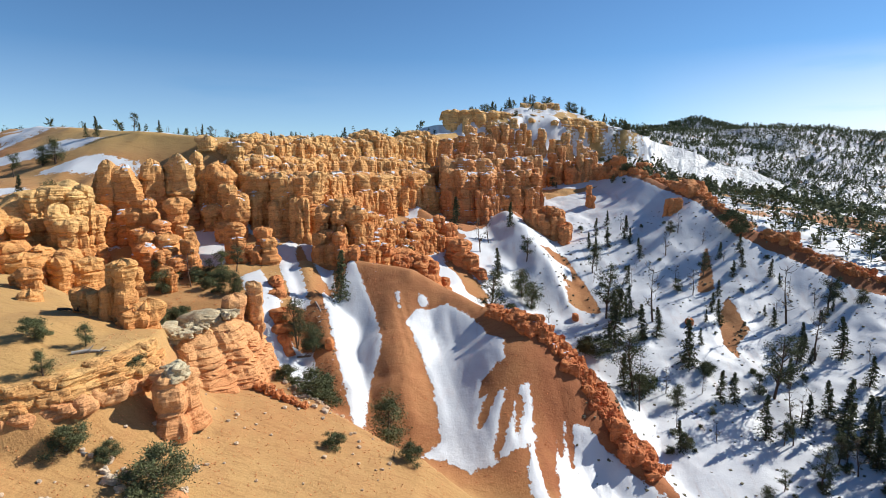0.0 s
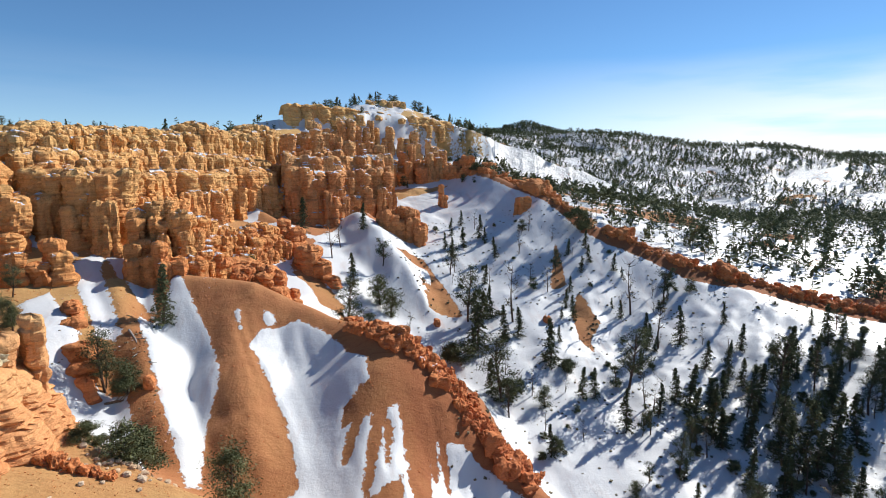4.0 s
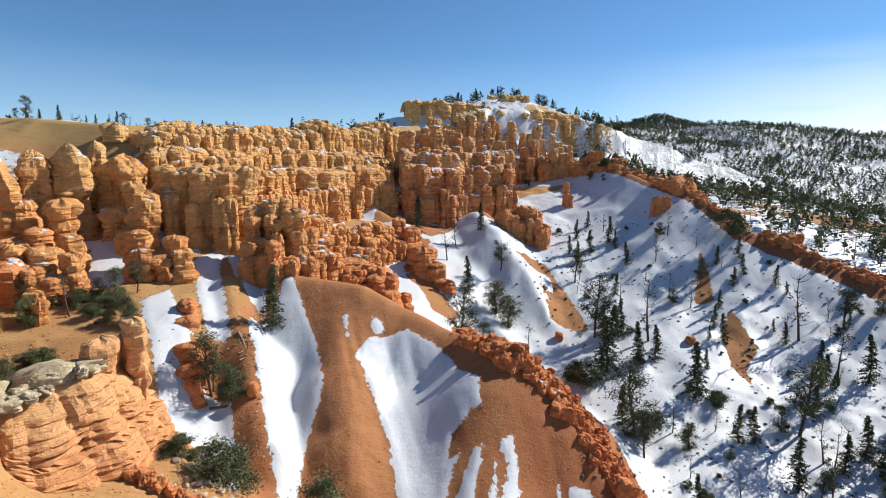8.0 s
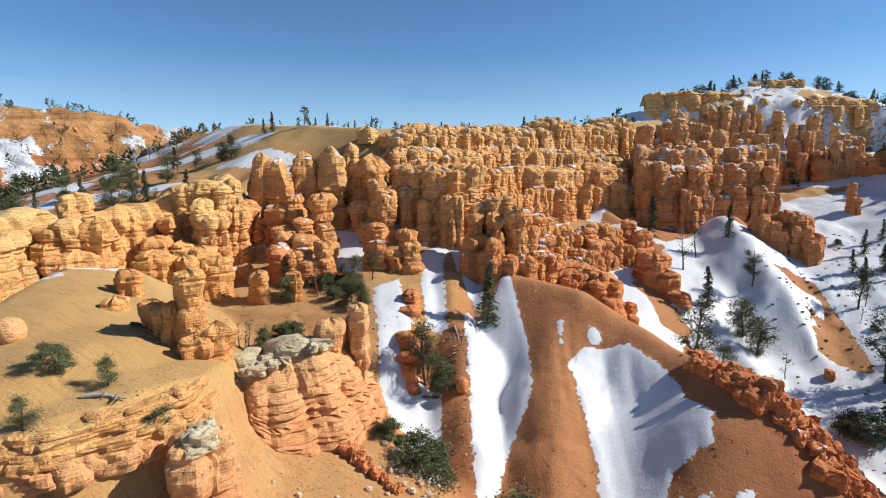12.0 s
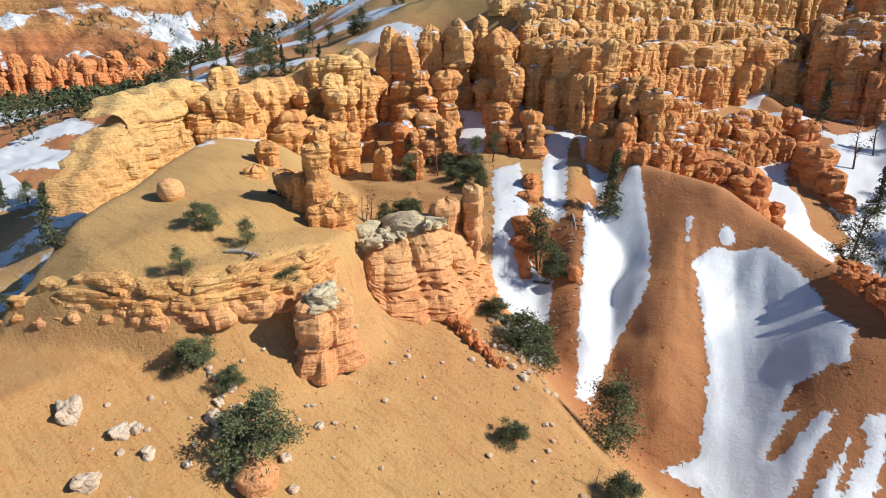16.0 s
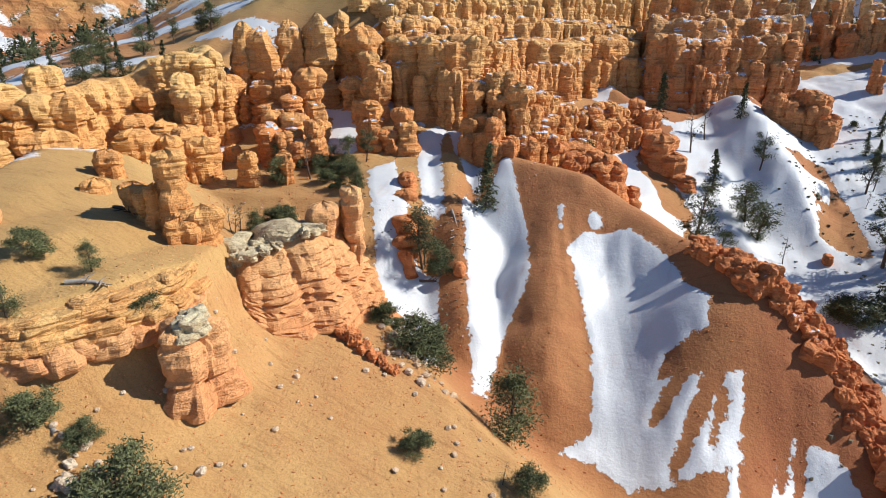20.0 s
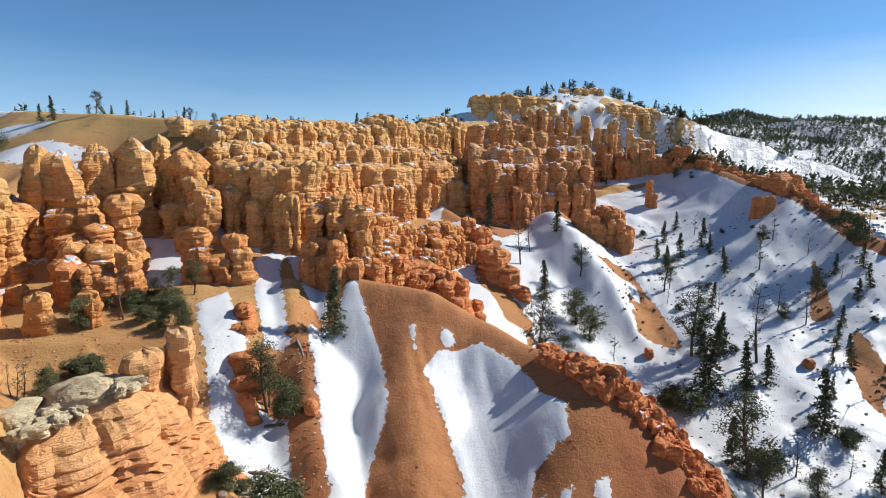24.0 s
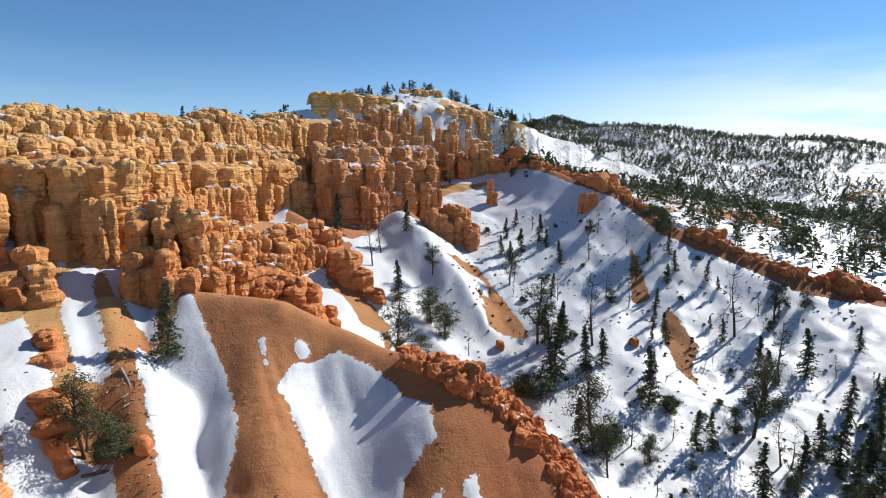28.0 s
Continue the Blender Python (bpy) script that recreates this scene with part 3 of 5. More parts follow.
xs = np.concatenate([steps((-70, -34), 1.019, (-2500, -34), 0.6), np.arange(-34, 24, 0.27), steps((24, 72), 1.032, (24, 2500), 0.55)])
ys = np.concatenate([steps((4, 12), 1.08, (-500, 12), 0.6), np.arange(12, 62, 0.27), steps((62, 128), 1.028, (62, 3200), 0.6)])
gx, gy = np.meshgrid(xs, ys)
gz = ground(gx, gy)
gs = snow_share(gx, gy, gz)
tagged(sheet("ground", xs, ys, gz + 0.12 * rise(gs, 0.45, 0.7), EARTH, snow=gs, red=redness(gx, gy, gz), wild=rise(np.hypot(gx - 5, gy - 60), 100, 150)), "orange canyon earth with patches of melting snow", "ground", kind="structure")


def level(x, y):
    """The height of the ground sheet at a place."""
    i, j = int(np.searchsorted(xs, x)) - 1, int(np.searchsorted(ys, y)) - 1
    u, v = (x - xs[i]) / (xs[i + 1] - xs[i]), (y - ys[j]) / (ys[j + 1] - ys[j])
    return float((gz[j, i] * (1 - u) + gz[j, i + 1] * u) * (1 - v) + (gz[j + 1, i] * (1 - u) + gz[j + 1, i + 1] * u) * v)


def quad_mesh(name, co, quads, mat, smooth=True):
    me = bpy.data.meshes.new(name)
    me.vertices.add(len(co))
    me.vertices.foreach_set("co", np.ascontiguousarray(co, np.float32).ravel())
    me.loops.add(quads.size)
    me.loops.foreach_set("vertex_index", np.ascontiguousarray(quads, np.int32).ravel())
    me.polygons.add(len(quads))
    me.polygons.foreach_set("loop_start", np.arange(0, quads.size, quads.shape[1], dtype=np.int32))
    me.polygons.foreach_set("use_smooth", np.full(len(quads), smooth))
    me.update()
    me.materials.append(mat)
    return me


def part(name, me, parent, label="", m=None):
    ob = new(name, me)
    ob.parent = parent
    if m is not None:
        ob.matrix_basis = m
    return tagged(ob, label)


def empty(name, label, category, at=(0, 0, 0), group="", kind=""):
    ob = new(name)
    ob.location = at
    return tagged(ob, label, category, group, kind)


# ---- rock columns ----
_lay = random.Random(90)
BEDS = [-60.0]
while BEDS[-1] < 45:
    BEDS.append(BEDS[-1] + _lay.choice((0.5, 0.8, 1.1, 1.5, 2.1)) * _lay.uniform(0.85, 1.15))
BEDS = np.array(BEDS)
PROUD = np.array([_lay.uniform(-1, 1) for _ in BEDS])


def strata(z):
    """How far the beds stand out at a height, and the notches between them: the same layers run through all the cliffs."""
    k = np.clip(np.searchsorted(BEDS, z) - 1, 0, len(BEDS) - 2)
    gap = np.minimum(z - BEDS[k], BEDS[k + 1] - z)
    return PROUD[k], np.exp(-(gap / 0.11) ** 2) * (0.55 + 0.45 * PROUD[(k * 7) % len(PROUD)])


def ripple3(x, y, z, seed=0):
    """Smooth value noise in space, -1 to 1."""
    i, j, k = np.floor(x), np.floor(y), np.floor(z)
    fx, fy, fz = x - i, y - j, z - k
    fx, fy, fz = fx * fx * (3 - 2 * fx), fy * fy * (3 - 2 * fy), fz * fz * (3 - 2 * fz)
    out = 0
    for c in (0, 1):
        w = fz if c else 1 - fz
        p = (k + c) * 19.19 + seed
        near = hashed(i, j, p) * (1 - fx) + hashed(i + 1, j, p) * fx
        away = hashed(i, j + 1, p) * (1 - fx) + hashed(i + 1, j + 1, p) * fx
        out = out + w * (near * (1 - fy) + away * fy)
    return 2 * out - 1


def column_mesh(radius, height, z0, seed, mat, beds=0.16, head=0.5, seg=25, pointed=0.0, bell=False, cloven=1.0):
    """One rock column: a rounded head on a neck, over a body of stacked beds that widens to its foot, with upright clefts."""
    rnd = random.Random(seed)
    rings = max(14, min(52, int(height / 0.19)))
    u = np.linspace(0, 1, rings)[:, None] ** 0.92
    th = np.linspace(0, 2 * np.pi, seg, endpoint=False)[None, :]
    z = u * height
    ox, oy = rnd.uniform(0, 99), rnd.uniform(0, 99)
    ct, st = np.cos(th), np.sin(th)
    size = max(0.9, radius)
    lump = ripple3(ct * 1.1 + ox, st * 1.1 + oy, z / (1.7 * size) + ox, 93)
    mid = ripple3(ct * 2.6 + oy, st * 2.6 + ox, z / 0.8, 95)
    fine = ripple3(ct * 6.0 + ox, st * 6.0 + oy, z / 0.30, 94)
    crag = 1 - 2 * np.abs(ripple3(ct * 1.9 * size + oy, st * 1.9 * size + ox, z / 1.05 + oy, 96))
    down = height - z + 0.35 * radius * lump * rise(height - z, 0, 1.5)
    over = rnd.uniform(0.6, 1.0) * radius
    cap = np.sqrt(np.clip(1 - np.clip(1 - (height - z) / over, 0, 1) ** 3.6, 0, 1))
    # Heads stacked one under another, then the body.
    cuts, tall = [0.0], height * rnd.uniform(0.35, 0.75)
    while cuts[-1] < tall:
        cuts.append(cuts[-1] + radius * rnd.uniform(0.9, 1.9) * (1 if len(cuts) > 1 else 1.15))
    lobes = np.ones(down.shape)
    for k, (p, q) in enumerate(zip(cuts, cuts[1:])):
        f = (down - p) / (q - p)
        girth = rnd.uniform(0.80, 1.0) + (0.10 if k == 0 else 0)
        edge = np.abs(2 * f - 1)
        if k == 0:
            edge = np.clip(2 * f - 1, 0, 1)
        lobes = np.where((f >= 0) & (f < 1), girth * (1 - rnd.uniform(0.14, 0.42) * edge ** rnd.uniform(2.5, 5)), lobes)
    below = rise(down, cuts[-1] - 0.3, cuts[-1] + 1.2)
    deep = min(1.0, head)
    shape = (1 - deep + deep * lobes) * (1.0 + 0.10 * (1 - u)) + 0.24 * below * rise(down, cuts[-1], height)
    shape = shape * (1 - pointed * 0.72 * u ** 1.4) * cap
    if bell:
        # A tapering head over a shoulder, an undercut, then the banded body.
        reach = rnd.uniform(0.40, 0.5) * height
        f = np.clip(down / reach, 0, 1)
        under = rise(down, reach, reach + 0.3) * (1 - rise(down, reach + 0.5, reach + 2.6))
        shape = np.where(down < reach, 0.46 + 0.54 * f ** 0.75, 1.0 + 0.1 * rise(down, reach, height)) * (1 - 0.24 * under) * cap
    zw = z + z0 + 0.10 * np.sin(th + seed) + 0.16 * lump
    proud, notch = strata(zw)
    worn = 0.55 + 0.45 * ripple3(ct + ox, st + oy, z / 1.9, 97)
    cleft = 0
    for _ in range(rnd.choice((2, 3, 4))):
        a, w = rnd.uniform(0, 6.28), rnd.uniform(0.10, 0.2)
        gap = np.abs(np.angle(np.exp(1j * (th - a + 0.16 * np.sin(0.9 * z + a)))))
        cleft = cleft + np.exp(-gap / w) * cloven * rnd.uniform(0.18, 0.42) * rise(down, 0.35 * radius, radius + rnd.uniform(0.4, 2.0))
    plan = 0.12 * np.cos(2 * th + ox) + 0.08 * np.cos(3 * th + oy) + 0.04 * np.cos(5 * th + ox * oy)
    small = min(1.0, radius / 1.3)
    r = radius * shape * (1 + 0.20 * lump + 0.12 * mid + 0.08 * fine - 0.10 * crag + plan - cleft)
    r = r + (beds * 1.0 * proud * worn - beds * 1.9 * notch * (0.45 + 0.55 * worn)) * cap * small
    r = np.maximum(r, 0.02)
    lean = rnd.uniform(-0.03, 0.03)
    sway = 0.16 * radius * ripple(z + ox, 0 * z + oy, 2.4, 98)
    z = z + 0 * th + (0.16 * radius * lump + 0.14 * mid + 0.07 * fine) * u
    co = np.stack([r * ct + lean * z + sway, r * st + sway * math.sin(ox), z], -1).reshape(-1, 3)
    i = np.arange(rings * seg).reshape(rings, seg)
    j = np.roll(i, -1, 1)
    faces = np.stack([i[:-1], j[:-1], j[1:], i[1:]], -1).reshape(-1, 4)
    return quad_mesh("rock_column", co, faces, mat, False)


def bluff_mesh(line, mat, seed, batter=0.2, beds=0.25, flute=0.5, width=2.4, back=4.0, ragged=0.35, deep=2.5, thin=1.0):
    """A continuous banded rock face along a line of (x, y, top): shared beds that stand out and fall back, upright flutes, a broken rim."""
    pts = np.array(line, float)
    run = np.concatenate([[0], np.cumsum(np.hypot(np.diff(pts[:, 0]), np.diff(pts[:, 1])))])
    s = np.arange(0, run[-1], 0.24)
    px, py, top = (np.interp(s, run, pts[:, k]) for k in range(3))
    for _ in range(6):
        px[1:-1], py[1:-1] = (px[:-2] + 2 * px[1:-1] + px[2:]) / 4, (py[:-2] + 2 * py[1:-1] + py[2:]) / 4
    dx, dy = np.gradient(px), np.gradient(py)
    ll = np.hypot(dx, dy)
    nx, ny = dy / ll, -dx / ll
    top = top + ragged * rough(s, 0 * s + seed, 2.6, seed, 3)
    foot = np.minimum(ground(px + deep * nx, py + deep * ny), ground(px, py)) - 1.2
    foot = np.minimum(foot, top - 1.0)
    rows = int(max(10, min(70, (top - foot).max() / 0.16)))
    v = np.linspace(0, 1, rows)[:, None]
    z = foot + v * (top - foot)
    down = top - z
    warp = 0.5 * ripple(s + 0 * z, z * 0.35, 1.5, seed + 1) + 0.7 * ripple(s, 0 * s, 5.0, seed + 2)
    cell = (s + warp) / width
    f = cell - np.floor(cell)
    own = hashed(np.floor(cell), 0 * cell + seed, 3)
    scallop = np.sqrt(np.clip(1 - (2 * f - 1) ** 2, 0, 1))
    half = 2 * cell + 0.3
    g = half - np.floor(half)
    scallop = scallop + 0.35 * np.sqrt(np.clip(1 - (2 * g - 1) ** 2, 0, 1))
    proud, notch = strata(thin * (z + 0.14 * ripple(s + 0 * z, z, 2.2, seed + 3)))
    worn = 0.6 + 0.4 * ripple(s + 0 * z, z * 0.8, 2.0, seed + 4)
    out = batter * down + flute * (scallop - 0.8) * rise(down, -0.6, 1.4) + 0.9 * flute * (own - 0.5)
    out = out + 0.55 * flute * ripple3(px + 0 * z, py + 0 * z, z * 0.8, seed + 5) + 0.16 * ripple3(2.0 * px + 0 * z, 2.0 * py + 0 * z, z * 2.6, seed + 6) + 0.07 * ripple3(4.5 * px + 0 * z, 4.5 * py + 0 * z, z * 6, seed + 7)
    out = out + beds * proud * worn - 1.7 * beds * notch * worn
    out = out - 0.7 * np.exp(-down / 0.35)
    x, y = px + out * nx, py + out * ny
    lids = [(x[-1] - k * nx, y[-1] - k * ny, top + 0.10 * math.sin(3 * k) + 0.12 * ripple(s, 0 * s + k, 1.2, seed + 8) - 0.06 * k * k) for k in np.linspace(0.4, back, 7)]
    x = np.concatenate([x, [l[0] for l in lids]])
    y = np.concatenate([y, [l[1] for l in lids]])
    z = np.concatenate([z, [l[2] for l in lids]])
    n, m = x.shape
    i = np.arange(n * m).reshape(n, m)
    quads = np.stack([i[:-1, :-1], i[:-1, 1:], i[1:, 1:], i[1:, :-1]], -1).reshape(-1, 4)
    return quad_mesh("rock_face", np.stack([x, y, z], -1).reshape(-1, 3), quads, mat, False)


def lump_mesh(name, sx, sy, sz, seed, mat, square=3.5, worn=0.14, n=9):
    """A weathered block or boulder: a rounded box with dents and ledges, centred on its base."""
    rng = np.random.default_rng(seed)
    g = np.linspace(-1, 1, n)
    a, b2 = np.meshgrid(g, g)
    one = np.ones_like(a)
    sides = [(a, b2, one), (b2, a, -one), (one, a, b2), (-one, b2, a), (b2, one, a), (a, -one, b2)]
    co, quads = [], []
    for k, (x, y, z) in enumerate(sides):
        p = np.stack([x, y, z], -1).reshape(-1, 3)
        ln = (np.abs(p) ** square).sum(1) ** (1 / square)
        co.append(p / ln[:, None])
        i = np.arange(n * n).reshape(n, n) + k * n * n
        quads.append(np.stack([i[:-1, :-1], i[:-1, 1:], i[1:, 1:], i[1:, :-1]], -1).reshape(-1, 4))
    p, quads = np.concatenate(co), np.concatenate(quads)
    _, first, back = np.unique(np.round(p, 4), axis=0, return_index=True, return_inverse=True)
    p, quads = p[first], back.reshape(-1)[quads]
    ox = rng.uniform(0, 50, 3)
    d = ripple(p[:, 0] * 1.1 + ox[0] + p[:, 2], p[:, 1] * 1.1 + ox[1], 0.9, 41) + 0.6 * ripple(p[:, 0] * 2.6 + ox[2], p[:, 1] * 2.6 + 1.7 * p[:, 2], 0.9, 42)
    d = d + 0.5 * ripple(p[:, 2] * 3.2 + ox[1], p[:, 0] * 0.6 + p[:, 1] * 0.6, 0.9, 43)
    p = p * (1 + worn * d)[:, None] * np.array([sx, sy, sz]) * 0.5
    p[:, 2] += 0.42 * sz
    return quad_mesh(name, p, quads, mat, False)


def spaced(line, step, rnd):
    """Points every step or so along a line of (x, y, top)."""
    for (ax, ay, az), (bx, by, bz) in zip(line, line[1:]):
        n = max(1, round(math.hypot(bx - ax, by - ay) / step))
        for k in range(n):
            t = (k + rnd.uniform(0.2, 0.8)) / n
            yield ax + t * (bx - ax), ay + t * (by - ay), az + t * (bz - az), (bx - ax, by - ay)


def cliff(name, label, line, radius, step, seed, mat, ranks=((0.0, 0.0, 1.0), (1.4, -0.33, 0.85)), head=0.5, pointed=0.0, beds=0.16, spread=0.2, wild=0.27):
    """A wall of columns along a line, in ranks of (metres forward, share of the height lost, share of the radius)."""
    rnd = random.Random(seed)
    base = empty(name, label, "cliff", kind="structure")
    for forward, lost, slim in ranks:
        for x, y, top, (dx, dy) in spaced(line, step * (0.6 + 0.4 * slim), rnd):
            ll = math.hypot(dx, dy)
            fx, fy = dy / ll, -dx / ll
            f = forward + rnd.uniform(-0.35, 0.35)
            x, y = x + f * fx, y + f * fy
            foot = level(x, y) - 0.9
            full = top - level(x, y)
            if full < 0.5:
                full = 0.9
            hgt = full * (1 + lost + rnd.uniform(-spread, spread)) + 0.9
            r = radius * slim * rnd.uniform(1 - wild, 1 + wild)
            r = min(r, 0.9 * hgt)
            me = column_mesh(r, hgt, foot, seed * 1000 + rnd.randrange(999), mat, beds, head * rnd.uniform(0.4, 1.2), pointed=pointed * rnd.uniform(0.4, 1))
            part("rock_column", me, base, m=pose(x, y, foot, 0, 0, rnd.uniform(0, 360)))
    return base


UPPER = [(-41.5, 76, 4.4), (-39, 80, 6.5), (-36.4, 85, 6.6), (-33, 90, 6.3), (-30.3, 95, 5.4), (-26.7, 100, 6.8), (-23.5, 105, 9.2), (-18.6, 112, 7), (-14.8, 118, 9.6), (-11, 122, 9.2)]
MIDDLE = [(-37.2, 71, 1.8), (-34.3, 76, 2.3), (-32, 82, 2.6), (-29, 90, 2.2), (-23.8, 96, 3), (-17.4, 104, 2.8), (-10.7, 112, 1.8)]
FACE = [(-34.7, 68, -0.2), (-30, 66, 0), (-24.6, 67, -0.2), (-24.9, 74, -0.6), (-23.3, 80, -0.8), (-19.7, 86, -0.4), (-15.4, 92, 0), (-9.6, 100, 0)]
LOWER = [(-22.1, 62, -5.4), (-18.2, 62, -5.0), (-16.5, 65, -6.2), (-14.8, 70, -6.6), (-12.3, 72, -8.4), (-7.8, 80, -8.0)]
SKIRT = [(-19.5, 59.5, -8.6), (-16.5, 60.5, -9.6), (-14, 64, -10), (-12, 67, -11), (-9.5, 70, -11.5)]
WEST_NEAR = [(-41.6, 17.4, -11.4), (-44.4, 20.6, -8.6), (-47, 23.6, -7.2), (-49.6, 26.8, -6.2), (-52.0, 30.5, -5.6), (-53.6, 33.4, -5.4), (-55, 36, -5.6)]
WEST_MID = [(-53.6, 35.5, -6.4), (-55.2, 39, -5.2), (-55, 42, -4.6), (-54.2, 46, -3.9), (-53.6, 48.2, -2.2), (-52.4, 50.5, -1.7), (-52, 53.5, -1.7), (-52.8, 57, -1.0)]
# Columns that stand out singly: x, y, top, radius.
FAT = [(-50.9, 59, 1.8, 1.9), (-48.6, 60, 1.1, 2.4), (-46, 62.3, 2, 2), (-43.4, 64.2, 2.6, 2.4), (-43.2, 69, 3.2, 1.8), (-38.8, 68, 1.6, 2.4), (-52.5, 61.5, 0.9, 1.9), (-47.2, 64.5, 1.6, 2), (-41, 67.2, 0.6, 1.6)]
FAT_FEET = [(-50.3, 55.4, -4.1, 1.6), (-44.4, 58.0, -3.4, 1.25), (-40.6, 58.0, -3.3, 1.5), (-39.6, 49.0, -8.3, 1.4), (-38.4, 52.0, -7.5, 1.6), (-36.2, 50.0, -9.8, 1.5), (-35.2, 51.0, -7.8, 1.1), (-42.6, 54.0, -7.0, 1.5), (-46.8, 57.4, -4.6, 1.5), (-48.6, 56.6, -6.4, 1.3), (-41.2, 55.2, -6.0, 1.3), (-38.0, 55.4, -6.6, 1.2), (-40.6, 51.2, -7.2, 1.2), (-37.6, 49.2, -9.0, 1.1)]
GATE = [(-34.6, 62.4, -4.2, 1.5), (-34.8, 60.6, -6.6, 1.45), (-33.6, 61.4, -9.0, 1.3), (-35.8, 63.6, -1.6, 1.5), (-36.8, 65.0, 0.2, 1.4), (-37.8, 63.0, -4.4, 1.4)]
WEST_COLUMNS = [(-52.1, 49.0, -1.9, 1.4), (-50.9, 50.2, -1.5, 1.4), (-49.7, 51.4, -2.0, 1.35), (-49.8, 53.2, -1.4, 1.2), (-47.9, 47.2, -5.4, 1.05), (-47.0, 48.2, -5.4, 1.0), (-47.4, 46.0, -9.0, 1.8), (-49.6, 45.2, -8.0, 1.6), (-51.4, 43.2, -7.4, 1.7), (-43.5, 48.0, -10.6, 0.75), (-43.8, 46.2, -10.9, 0.7), (-49.4, 48.2, -3.6, 1.3), (-47.8, 51.6, -4.4, 1.2), (-48.6, 49.8, -5.0, 1.3), (-52.4, 46.4, -5.4, 1.4)]
WEST_BLOCK = [(-51.4, 35.0, -4.7, 1.8), (-49.9, 36.0, -4.6, 1.5), (-57.5, 39.2, -2.7, 1.5), (-49.4, 36.2, -8.0, 1.1), (-50.0, 34.2, -7.4, 1.9), (-52.6, 33.6, -5.2, 1.7), (-51.6, 32.6, -6.6, 1.3), (-50.6, 32.8, -7.8, 1.3), (-52.2, 37.2, -5.0, 1.5), (-52.6, 39.2, -6.4, 1.5)]
EAST_TOP = [(-8.9, 112, 7.4), (-2.7, 112, 6.0), (4.1, 112, 3.6), (9.8, 112, 2.0)]
EAST = [(-6.8, 97, 0.7), (-1.9, 96, 0.2), (1.6, 98, -0.2), (6.9, 102, 0.3), (13, 104, 0.8)]
EAST_FOOT = [(9.1, 92, -6.8), (14, 93, -7.0), (17.5, 91, -9.4)]
MESA_RIM = [(-10.2, 147, 16.6), (-2.1, 149, 16.9), (6.3, 152, 17.1), (13.7, 157, 16.3), (26.8, 160, 15.8), (39.9, 164, 15)]
MESA_TOP = [(13.5, 172, 22.2), (20, 171, 22), (26.5, 172, 21.8)]
MESA_FLANK = [(-6, 130, 8.6), (3, 133, 7.0), (12, 131, 4.6), (22, 128, 5.0), (30, 129, 4.2)]
MESA_STEP = [(-4, 139, 12.0), (8, 143, 11.6), (20, 149, 11.6), (34, 152, 9.8)]
EAST_STEP = [(-7, 120, 9.0), (1, 121, 7.0), (8, 120, 4.6), (15, 117, 2.4)]
WEST_BLUFF = [(-178, -14, 1), (-158, 16, 0), (-143, 38, -4)]
WEST_RED = [(-232, 40, -6), (-214, 72, -7), (-196, 104, -8), (-180, 134, -8)]
BACK_RIDGE = [(29, 128, 3.5), (36.8, 120, 1.6), (41, 110, 0.2), (43.5, 100, -2.6), (47, 91, -6)]
LONG_RIDGE = [(49.5, 86, -7.6), (54, 79, -9.8), (59.5, 72.5, -13), (65.5, 67.5, -16), (73, 61.5, -19.2), (82, 55, -22)]
RED_STEPS = [(-15, 65, -10.8), (-13, 64.2, -11.0), (-9.8, 65, -11.2), (-7.1, 65.2, -12.1), (-5.4, 65, -14.3), (-4.2, 66, -16)]

